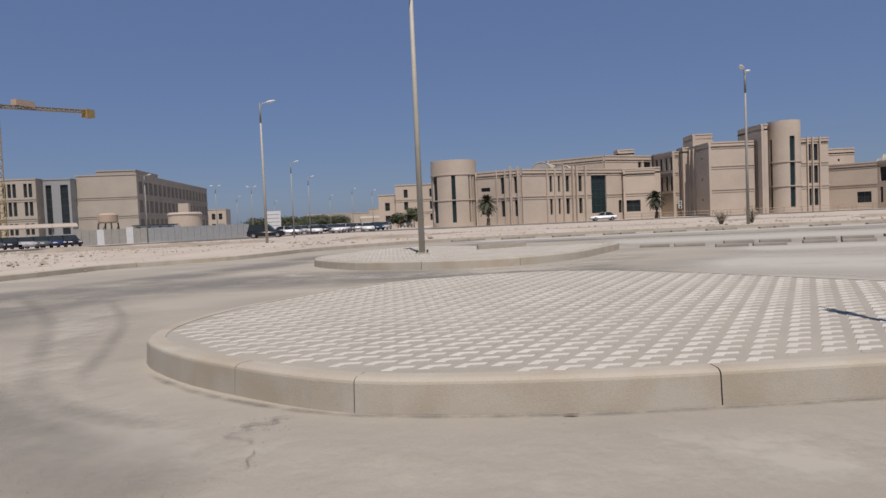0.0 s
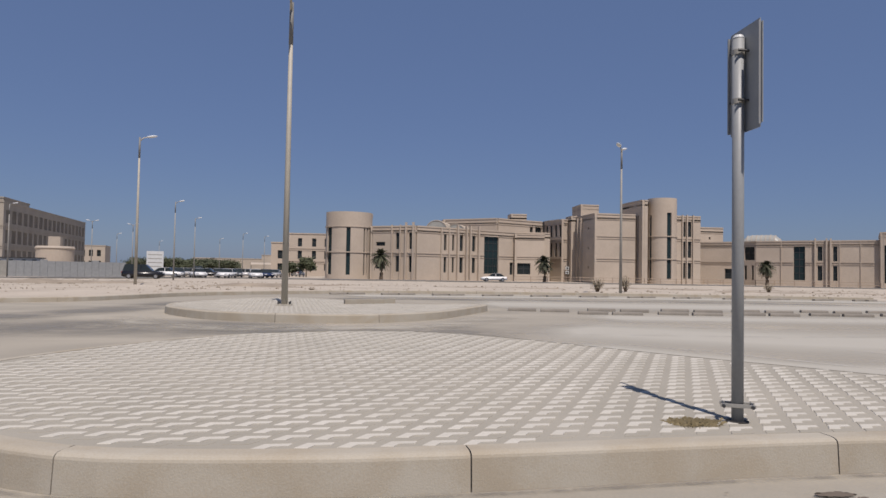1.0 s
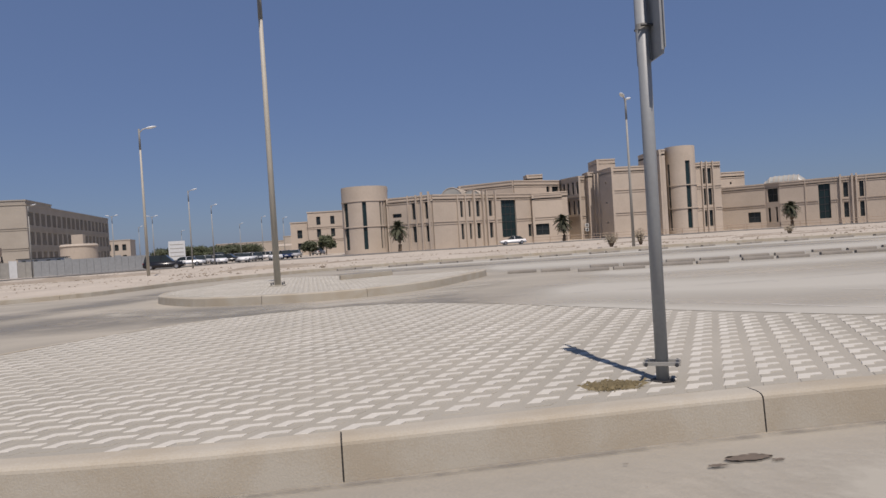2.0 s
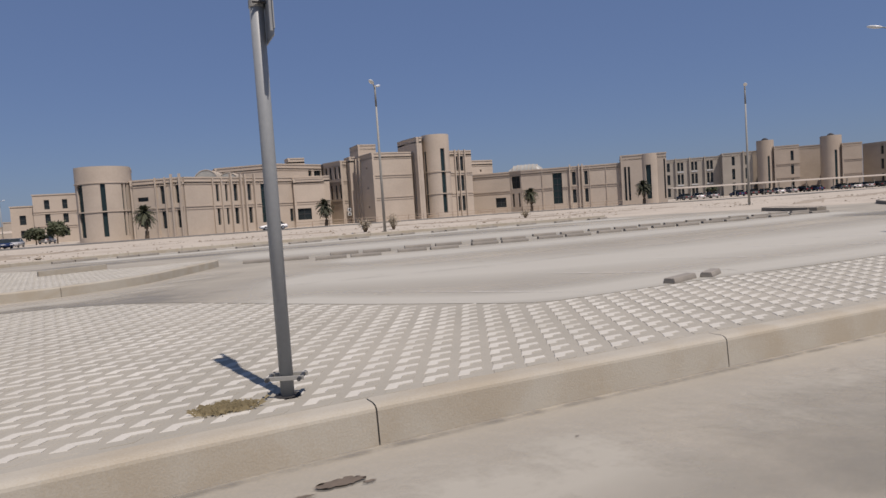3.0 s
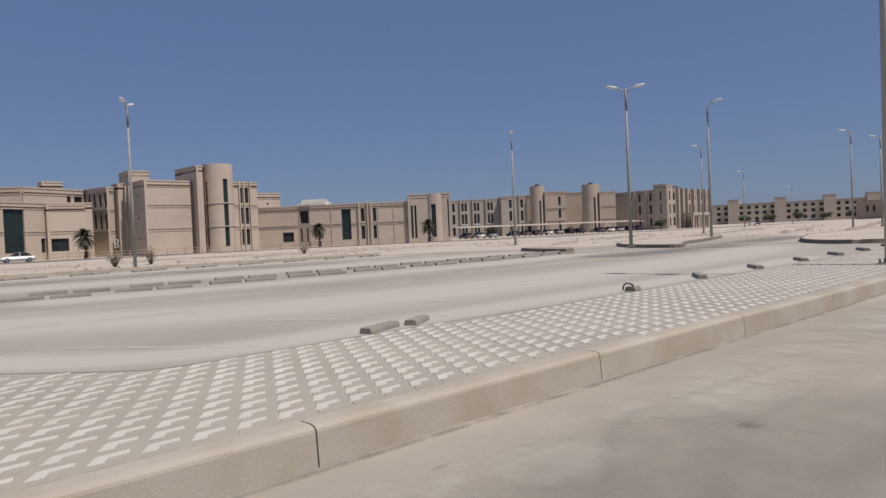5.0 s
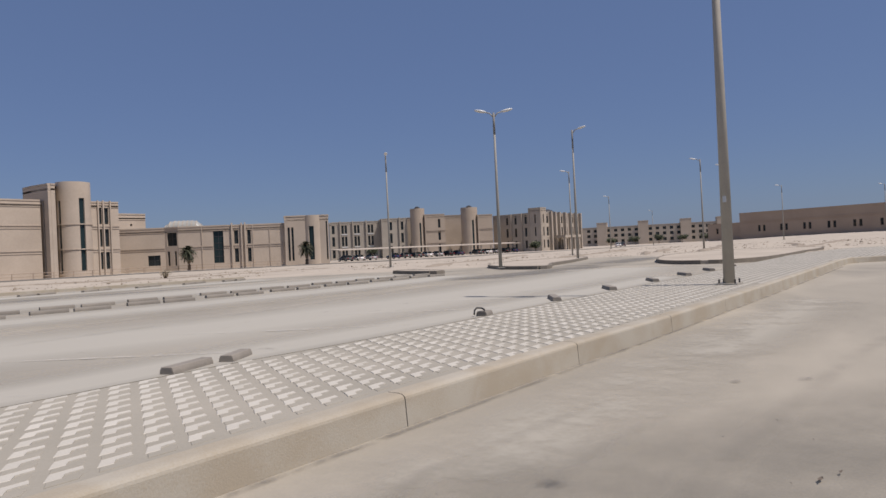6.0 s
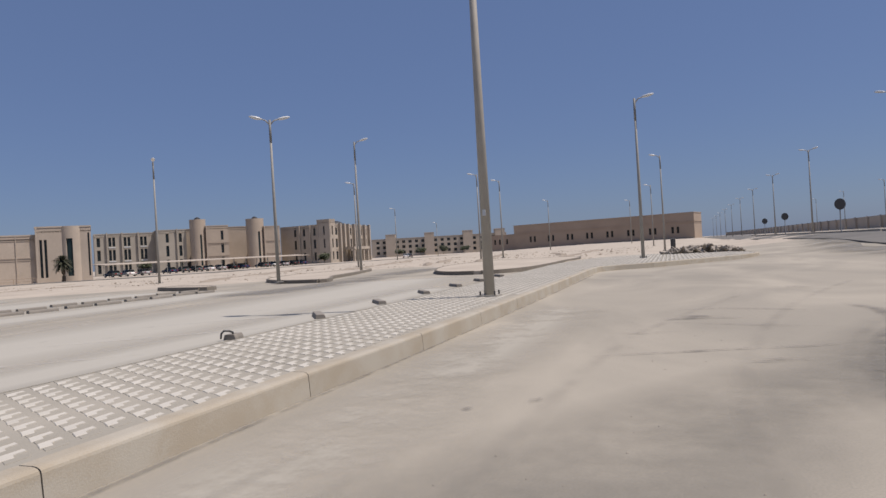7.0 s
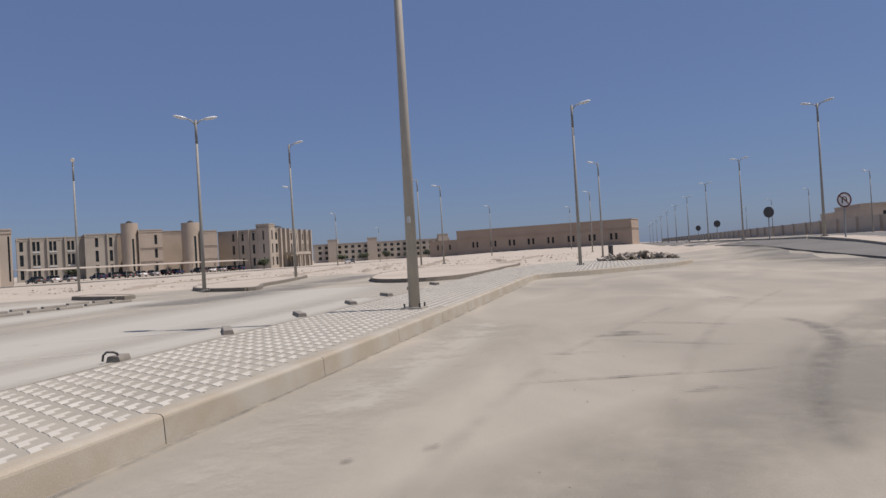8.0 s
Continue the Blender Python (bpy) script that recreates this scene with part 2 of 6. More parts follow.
def joint_fill(pts, high, wide, parent, bare=None):
    """Dark filler just behind the faces of the stones, seen in the joints alone."""
    bm = bmesh.new()
    rings = []
    for i, p in enumerate(pts):
        t = (pts[min(i + 1, len(pts) - 1)] - pts[max(i - 1, 0)]).normalized()
        sunk = 0.14 if bare and bare(p) else 0.0
        rings.append([bm.verts.new((p.x - t.y * o, p.y + t.x * o, z - sunk)) for o, z in ((0.010, -0.04), (0.026, 0.84 * high), (0.045, 0.94 * high), (0.085, high - 0.006), (wide, high - 0.006))])
    for a, b in zip(rings, rings[1:]):
        for k in range(4):
            bm.faces.new((a[k], a[k + 1], b[k + 1], b[k]))
    part("joint_filler", bm, M_JOINT, parent, "black joint filler between the kerb stones")


WHITE_OUT = [(0, 0), (0.065, 0.105), (0.218, 0.112), (0.198, 0.058), (0.112, 0.050), (0.076, -0.006)]
GREY_OUT = [(0.070, 0.117), (0.216, 0.123), (0.262, 0.186), (0.104, 0.186)]
STEP_A, STEP_B = Vector((0.235, 0.010)), Vector((0.095, 0.194))


def paver_mesh(outline, high, material):
    bm = bmesh.new()
    lo = [bm.verts.new((x, y, -0.03)) for x, y in outline]
    cx, cy = sum(p[0] for p in outline) / len(outline), sum(p[1] for p in outline) / len(outline)
    hi = [bm.verts.new((x, y, high - 0.003)) for x, y in outline]
    top = [bm.verts.new((x + (cx - x) * 0.05, y + (cy - y) * 0.05, high)) for x, y in outline]
    n = len(lo)
    for k in range(n):
        j = (k + 1) % n
        bm.faces.new((lo[k], lo[j], hi[j], hi[k]))
        bm.faces.new((hi[k], hi[j], top[j], top[k]))
    bm.faces.new(top)
    return mesh("paver", bm, material)


ROW = random.Random(4)


def paving(parent, border, z, anchor, near, limit=300):
    """Interlocking pavers inside the border: those in the near stretch singly, the rest joined."""
    x0, x1 = min(p[0] for p in border), max(p[0] for p in border)
    y0, y1 = min(p[1] for p in border), max(p[1] for p in border)
    bed = bmesh.new()
    prism(bed, border, z - 0.12, z - 0.004)
    part("paving_bed", bed, M_PAVE, parent, "grey jointing sand and grey pavers")
    for name, outline, material, high, most in (("white_paver", WHITE_OUT, M_WHITE, 0.0015, limit), ("grey_paver", GREY_OUT, M_PAVE, 0.0, 0)):
        data = paver_mesh(outline, high, material)
        rest_v, rest_f = [], []
        count = 0
        src_v = [v.co.copy() for v in data.vertices]
        src_f = [tuple(p.vertices) for p in data.polygons]
        for j in range(int((y0 - anchor[1]) / STEP_B.y) - 12, int((y1 - anchor[1]) / STEP_B.y) + 12):
            for i in range(int((x0 - x1) / STEP_A.x) - 60, int((x1 - x0) / STEP_A.x) + 60):
                p = Vector(anchor) + STEP_A * i + STEP_B * j
                if not (x0 < p.x < x1 and y0 - 0.1 < p.y < y1):
                    continue
                if not all(inside(p.x + ox, p.y + oy, border) for ox, oy in outline):
                    continue
                lift = ROW.uniform(-0.001, 0.001)
                if count < most and near(p.x, p.y):
                    ob = new(name, data)
                    ob.parent = parent
                    ob.location = (p.x, p.y, z + lift)
                    count += 1
                else:
                    base = len(rest_v)
                    rest_v += [(v.x + p.x, v.y + p.y, v.z + z + lift) for v in src_v]
                    rest_f += [tuple(q + base for q in f) for f in src_f]
        if rest_v:
            me = bpy.data.meshes.new(name + "s")
            me.from_pydata(rest_v, [], rest_f)
            me.materials.append(material)
            ob = new(name + "s", me)
            ob.parent = parent
            tagged(ob, kind="stuff")


MEDIAN = [(-1.97, 3.07), (-0.75, 2.94), (0.237, 2.985), (2.545, 3.19), (5.07, 3.27), (7.57, 3.335), (10.07, 3.385), (12.57, 3.40), (18.1, 3.58), (25, 3.85), (31, 4.1), (32.7, 3.8), (34.3, 2.2), (37, 0.3), (40, -1.6), (43.5, -2.4), (48, -1.0), (51, 3), (48, 6.4), (41, 7.2), (33, 6.95), (24, 6.38), (18, 6.04), (14, 5.93), (10, 5.72), (7.6, 5.74), (6.0, 5.68), (5.3, 5.66), (5.05, 5.70), (4.85, 5.86), (4.4, 6.35), (3.7, 7.1), (2.75, 8.25), (1.55, 9.7), (0.4, 10.35), (-1.2, 10.25), (-2.8, 9.3), (-3.9, 7.5), (-4.3, 6.1), (-4.2, 5.0), (-3.7, 4.28), (-2.98, 3.66)]


def flush_edge(p):
    """True along the car park, where the pavers run out to a thin edge."""
    return p.y > 7.2 and p.x > -3 or p.y > 5.2 and 3 < p.x < 40


def median():
    top = thing("paved_median", Matrix(), "paved traffic island with white and grey interlocking pavers and a concrete kerb", "traffic island", kind="structure")
    pts = [Vector(p) for p in spline(MEDIAN, 0.05, True)]
    pts.append(pts[0].copy())
    i, k = 0, 0
    lengths = [2.21, 2.32, 2.53, 2.5]
    while i < len(pts) - 1:
        j = i + round(lengths[min(k, 3)] / 0.05)
        j = len(pts) - 1 if len(pts) - 1 - j < 20 else j
        seg = pts[i:j + 1]
        keep = [seg[0]] + [p for q, p in enumerate(seg[1:-1], 1) if q % 5 == 0] + [seg[-1]]
        flush = flush_edge(seg[len(seg) // 2])
        ob = new("kerb_stone", kerb_mesh(keep, 0.0045, 0.215, 0.05, M_PAVE) if flush else kerb_mesh(keep, 0.0045, 0.215, 0.17, M_KERB))
        ob.parent = top
        i, k = j, k + 1
    joint_fill(pts, 0.215, 0.16, top, flush_edge)
    ring = pts[:-1:4]
    border = [q if flush_edge(p) else b for p, b, q in zip(ring, inset(ring, 0.155), inset(ring, 0.03))]
    paving(top, border, 0.213, (5.60, 3.40), lambda x, y: 0.6 < x < 9.2 and y < 4.3)


median()

ISLAND = [(-2.4, 14.72), (-1.15, 14.5), (0.05, 14.88), (1.37, 16.05), (2.4, 17.9), (3.35, 20.0), (3.0, 20.5), (1.7, 20.2), (0.2, 20.4), (-1.4, 22.8), (-3.2, 23.7), (-4.7, 22.6), (-5.75, 19.8), (-5.65, 17.8), (-5.0, 16.5), (-3.9, 15.3)]


def second_island():
    top = thing("paved_island", Matrix(), "smaller paved traffic island with a concrete kerb and a lamp post", "traffic island", kind="structure")
    pts = [Vector(p) for p in spline(ISLAND, 0.2, True)]
    pts.append(pts[0].copy())
    i = 0
    while i < len(pts) - 1:
        j = i + 12
        j = len(pts) - 1 if len(pts) - 1 - j < 5 else j
        ob = new("kerb_stone", kerb_mesh(pts[i:j + 1:2] + ([pts[j]] if (j - i) % 2 else []), 0.006, 0.20, 0.17, M_KERB))
        ob.parent = top
        i = j
    joint_fill(pts, 0.20, 0.16, top)
    paving(top, inset(pts[:-1], 0.155), 0.198, (-2, 16), lambda x, y: False)


second_island()


# ---- lamp posts ----
def lamp_post(x, y, high, arms, turn=0.0, r0=0.095, r1=0.05, z=0.0, label="", tone=None):
    m_ = tone or M_STEEL
    top = thing("street_lamp", pose(x, y, z, 0, 0, turn), label or "tall tapered grey steel street lamp post, standing by the road", "street lamp", "street lamps")
    bm = bmesh.new()
    tube(bm, [(0, 0, 0.02), (0, 0, high * 0.5), (0, 0, high)], [r0, (r0 + r1) / 2, r1], 12)
    part("pole", bm, m_, top, smooth=True)
    bm = bmesh.new()
    tube(bm, [(0, 0, high * 0.86), (0, 0, high + 0.01)], [r0 + (r1 - r0) * 0.86 + 0.006, r1 + 0.008], 12)
    part("sleeve", bm, M_SLEEVE, top, "darker upper sleeve of the post", True)
    bm = bmesh.new()
    box(bm, -0.2, 0.2, -0.2, 0.2, 0, 0.03)
    part("base_plate", bm, m_, top)
    for sx in (-1, 1):
        for sy in (-1, 1):
            bm = bmesh.new()
            tube(bm, [(sx * 0.15, sy * 0.15, 0.03), (sx * 0.15, sy * 0.15, 0.11)], [0.018, 0.018], 6)
            part("bolt", bm, M_DARK, top)
    for a in arms:
        c, s = math.cos(radians(a)), math.sin(radians(a))
        bm = bmesh.new()
        tube(bm, [(0, 0, high - 0.25), (c * 0.2, s * 0.2, high - 0.02), (c * 0.45, s * 0.45, high + 0.06)], [0.035, 0.032, 0.03], 8)
        part("arm", bm, m_, top, smooth=True)
        bm = bmesh.new()
        q = Matrix.Translation((c * 0.68, s * 0.68, high + 0.11)) @ Matrix.Rotation(radians(a), 4, "Z") @ Matrix.Rotation(radians(-12), 4, "Y")
        bmesh.ops.create_uvsphere(bm, u_segments=12, v_segments=8, radius=1, matrix=q @ Matrix.Diagonal((0.34, 0.14, 0.075, 1)))
        part("lamp_head", bm, M_LAMP, top, "pale rounded lamp head", True)
    return top


lamp_post(-2.62, 18.25, 8.4, (-90,), r0=0.092, z=0.2, tone=M_PILLAR, label="tall grey street lamp post bolted to the small paved island")
lamp_post(14.9, 38.9, 8.9, (55, 235), label="tall twin-armed street lamp post in the sand beyond the car park")
lamp_post(-14.4, 42.2, 9.1, (20,), tone=M_PILLAR, label="tall street lamp post standing in the sand verge")
lamp_post(33.6, 20.06, 8.1, (-15, 165), turn=-35, z=0.1, label="twin-armed street lamp post at the car park's edge")
lamp_post(43.8, 37.5, 8.9, (225,))
lamp_post(47.3, 22.7, 9.2, (-80,))
near_post = lamp_post(18.18, 4.30, 9.0, (-90, 90), r0=0.112, r1=0.056, z=0.21, tone=M_POST, label="thick grey lamp post bolted to the paved median")
bm = bmesh.new()
box(bm, -0.122, -0.105, -0.045, 0.02, 1.62, 1.74)
part("sticker", bm, M_LAMP, near_post, "small white paper sticker on the post")
lamp_post(42.0, 3.2, 8.4, (-80,), z=0.2)
for x, y, arms in [(54.8 + 30 * k, -11.3 + 0.77 * k, (60, 240)) for k in range(10)]:
    lamp_post(x, y, 8.6, arms, z=height(x, y) + 0.15, label="twin-armed street lamp post on the main road's median")
for x, y in ((72, 3.6), (81, 22), (72.6, 22), (112, 50), (172, 66), (69.4, 34.8), (109, 7), (126, 26), (150, 14)):
    lamp_post(x, y, 9.0, (100,), z=height(x, y), label="street lamp post far across the sand")
for az, r in ((-21.2, 125), (-18.4, 131), (-13.9, 108), (-10.2, 150), (-26.5, 98), (-15.4, 82), (-12, 180), (-8.5, 160), (-19.5, 170), (-16.5, 210), (-7.0, 200)):
    lamp_post(-0.4 + r * math.sin(radians(az)), -0.6 + r * math.cos(radians(az)), 9.0, (10, 190) if r % 2 else (0,), z=-0.4, label="street lamp post by the distant car park")
for x, y in ((84, -33), (118, -32.5), (152, -31.8), (186, -31), (220, -30)):
    lamp_post(x, y, 9.0, (80,), z=height(x, y), label="street lamp post beside the boundary wall")


# ---- buildings ----
def wall_panel(parent, name, m, length, z0, z1, openings, material, thick=0.45, pane_mat=None, grooves=()):
    """A wall along local x facing local -y, with real openings (u0, u1, w0, w1[, material]) and a pane set back in each."""
    us = sorted({0, length, *[o[0] for o in openings], *[o[1] for o in openings]})
    ws = sorted({z0, z1, *[o[2] for o in openings], *[o[3] for o in openings]})
    bm = bmesh.new()
    for a, b in zip(us, us[1:]):
        run = None
        for c, d in zip(ws, ws[1:]):
            mu, mw = (a + b) / 2, (c + d) / 2
            full = not any(o[0] < mu < o[1] and o[2] < mw < o[3] for o in openings)
            if full:
                run = (run[0], d) if run else (c, d)
            if run and (not full or d == ws[-1]):
                box(bm, a, b, 0, thick, run[0], run[1])
                run = None
    bmesh.ops.remove_doubles(bm, verts=bm.verts, dist=0.001)
    bmesh.ops.transform(bm, matrix=m, verts=bm.verts)
    part(name, bm, material, parent)
    for o in openings:
        bm = bmesh.new()
        box(bm, o[0], o[1], 0.30, 0.36, o[2], o[3])
        w, h = o[1] - o[0], o[3] - o[2]
        bmesh.ops.transform(bm, matrix=m, verts=bm.verts)
        win = part("window", bm, o[4] if len(o) > 4 else pane_mat or M_GLASS, parent)
        if h > 1.2 and w > 0.5:
            n = max(2, round(h / 1.5))
            bars = [(o[0], o[1], o[2] + h * k / n - 0.05, o[2] + h * k / n + 0.05, 0.0) for k in range(1, n)]
            if w > 1.6:
                bars += [(o[0] + w * k / round(w / 1.1) - 0.04, o[0] + w * k / round(w / 1.1) + 0.04, o[2], o[3], 0.01) for k in range(1, round(w / 1.1))]
            for u0, u1, w0, w1, d in bars:
                bm = bmesh.new()
                box(bm, u0, u1, 0.25 + d, 0.295, w0, w1)
                bmesh.ops.transform(bm, matrix=m, verts=bm.verts)
                part("glazing_bar", bm, M_DARK, win)
    for g in grooves:
        gaps = sorted((o[0], o[1]) for o in openings if o[2] < g - 0.5 and o[3] > g)
        stops_ = [-0.03] + [q for gap in gaps for q in gap] + [length + 0.03]
        bm = bmesh.new()
        for u0, u1 in zip(stops_[::2], stops_[1::2]):
            if u1 - u0 > 0.05:
                box(bm, u0, u1, -0.11, 0, g - 0.06, g + 0.10)
                box(bm, u0, u1, -0.08, 0, g - 0.50, g - 0.40)
        bmesh.ops.transform(bm, matrix=m, verts=bm.verts)
        part("string_course", bm, material, parent)


def block(parent, x0, x1, y0, y1, z1, material, front=(), left=(), right=(), grooves=(), z0=-1.0, roof=True):
    """A block of a building: four walls, a parapet and a flat roof. front faces -y, left faces -x."""
    t = 0.45
    wall_panel(parent, "front_wall", pose(x0, y0, 0), x1 - x0, z0, z1, list(front), material, t, grooves=grooves)
    wall_panel(parent, "left_wall", pose(x0, y1 - t, 0, 0, 0, -90), y1 - y0 - 2 * t, z0, z1, list(left), material, t, grooves=grooves)
    wall_panel(parent, "right_wall", pose(x1, y0 + t, 0, 0, 0, 90), y1 - y0 - 2 * t, z0, z1, list(right), material, t, grooves=grooves)
    wall_panel(parent, "back_wall", pose(x1, y1, 0, 0, 0, 180), x1 - x0, z0, z1, [], material, t)
    bm = bmesh.new()
    box(bm, x0 + t, x1 - t, y0 + t, y1 - t, z1 - 0.9, z1 - 0.6)
    part("roof", bm, M_PALE, parent)
    bm = bmesh.new()
    for a in ((x0 - 0.12, x1 + 0.12, y0 - 0.12, y0 + 0.5), (x0 - 0.12, x1 + 0.12, y1 - 0.5, y1 + 0.12), (x0 - 0.12, x0 + 0.5, y0 + 0.5, y1 - 0.5), (x1 - 0.5, x1 + 0.12, y0 + 0.5, y1 - 0.5)):
        box(bm, *a, z1, z1 + 0.25)
    part("parapet", bm, material, parent)


def fins(parent, us, y, z0, z1, material, wide=0.5, deep=0.9):
    for u in us:
        bm = bmesh.new()
        box(bm, u - wide / 2, u + wide / 2, y - deep, y - 0.01, z0, z1)
        part("pilaster", bm, material, parent)


def drum(parent, x, y, r, z1, material, slots=(), z0=-1.0, name="round_tower", courses=(4.4, 8.8)):
    """A round tower with tall vertical slots at given angles (degrees, -90 faces -y) and widths."""
    n = 72
    bm = bmesh.new()
    glass = bmesh.new()
    for k in range(n):
        a0, a1 = 2 * math.pi * k / n, 2 * math.pi * (k + 1) / n
        mid = math.degrees((a0 + a1) / 2)
        mid = mid - 360 if mid > 180 else mid
        slot = [s for s in slots if abs(mid - s[0]) < s[1]]
        rings = [(z0, z1)] if not slot else [(z0, slot[0][2]), (slot[0][3], z1)]
        for c, d in rings:
            q = [(r * math.cos(a), r * math.sin(a)) for a in (a0, a1)] + [((r - 0.5) * math.cos(a), (r - 0.5) * math.sin(a)) for a in (a1, a0)]
            prism(bm, [(x + p[0], y + p[1]) for p in q], c, d)
        if slot:
            q = [((r - 0.25) * math.cos(a), (r - 0.25) * math.sin(a)) for a in (a0, a1)] + [((r - 0.4) * math.cos(a), (r - 0.4) * math.sin(a)) for a in (a1, a0)]
            prism(glass, [(x + p[0], y + p[1]) for p in q], slot[0][2], slot[0][3])
    bmesh.ops.remove_doubles(bm, verts=bm.verts, dist=0.001)
    part(name, bm, material, parent)
    for g in courses:
        bm2 = bmesh.new()
        tube(bm2, [(x, y, g - 0.08), (x, y, g + 0.1)], [r + 0.12, r + 0.12], 48)
        part("string_course", bm2, material, parent)
    if glass.verts:
        bmesh.ops.remove_doubles(glass, verts=glass.verts, dist=0.001)
        part("window", glass, M_GREEN, parent, "tall narrow green glass")
    else:
        glass.free()
    bm = bmesh.new()
    prism(bm, [(x + (r - 0.4) * math.cos(2 * math.pi * k / 24), y + (r - 0.4) * math.sin(2 * math.pi * k / 24)) for k in range(24)], z1 - 0.6, z1 - 0.35)
    part("roof", bm, M_PALE, parent)


def rows_of(us, w, levels):
    return [(u - w / 2, u + w / 2, a, b) for u in us for a, b in levels]


def hull(parent, pts, z1, material, faces=None, courses=None, z0=-1.0, ribs=None, coping=0.25):
    """A flat-roofed block on a plan outline (counterclockwise). faces: edge -> openings along that wall; ribs: edge -> (places, top)."""
    faces, courses, ribs = faces or {}, courses or {}, ribs or {}
    n = len(pts)
    for i in range(n):
        a, b = Vector(pts[i]), Vector(pts[(i + 1) % n])
        d = b - a
        back = a - Vector(pts[i - 1])
        t = 0.45 if back.cross(d) > 0.8 * back.length * d.length else 0.012   # butt only at square corners
        m = pose(a.x, a.y, 0, 0, 0, math.degrees(math.atan2(d.y, d.x))) @ Matrix.Translation((t, 0, 0))
        long = d.length - t
        wall_panel(parent, "wall", m, long, z0, z1, [(max(o[0] - t, 0.05), min(o[1] - t, long - 0.05), *o[2:]) for o in faces.get(i, ())], material, 0.45, grooves=courses.get(i, ()))
        bm = bmesh.new()
        box(bm, 0, long, -0.09, 0.45, z1, z1 + coping + 0.004 * (i % 3))
        bmesh.ops.transform(bm, matrix=m, verts=bm.verts)
        part("parapet", bm, material, parent)
        for us_, top, wide, deep in ribs.get(i, ()):
            for u in us_:
                bm = bmesh.new()
                box(bm, u - t - wide / 2, u - t + wide / 2, -deep, -0.01, z0, top)
                bmesh.ops.transform(bm, matrix=m, verts=bm.verts)
                part("pilaster", bm, material, parent)
    bm = bmesh.new()
    prism(bm, pts, z1 - 0.9, z1 - 0.6)
    part("roof", bm, M_PALE, parent)


def roof_light(parent, a, b, r, z, ends=0.0):
    """A glazed barrel or hipped roof light with pale ribs along a line."""
    a, b = Vector((*a, z)), Vector((*b, z))
    d = (b - a).normalized()
    side = Vector((-d.y, d.x, 0))
    n = max(4, round((b - a).length / 0.9))
    bm, frame_bm = bmesh.new(), bmesh.new()
    rows = []
    for i in range(n + 1):
        p = a.lerp(b, i / n)
        s = 1.0 if not ends else min(1.0, 0.12 + min(i, n - i) * 0.9 / ends)
        ring = [p + side * (r * math.cos(math.pi * k / 12)) + Vector((0, 0, r * s * math.sin(math.pi * k / 12))) for k in range(13)]
        rows.append([bm.verts.new(q) for q in ring])
        tube(frame_bm, ring, [0.09] * 13, 5)
    for p, q in zip(rows, rows[1:]):
        for k in range(12):
            bm.faces.new((p[k], p[k + 1], q[k + 1], q[k]))
    bm.faces.new(rows[0])
    bm.faces.new(rows[-1][::-1])
    light = part("roof_light", bm, M_VAULT, parent, "pale hazy glazed roof light")
    part("glazing_rib", frame_bm, M_PALE, light)


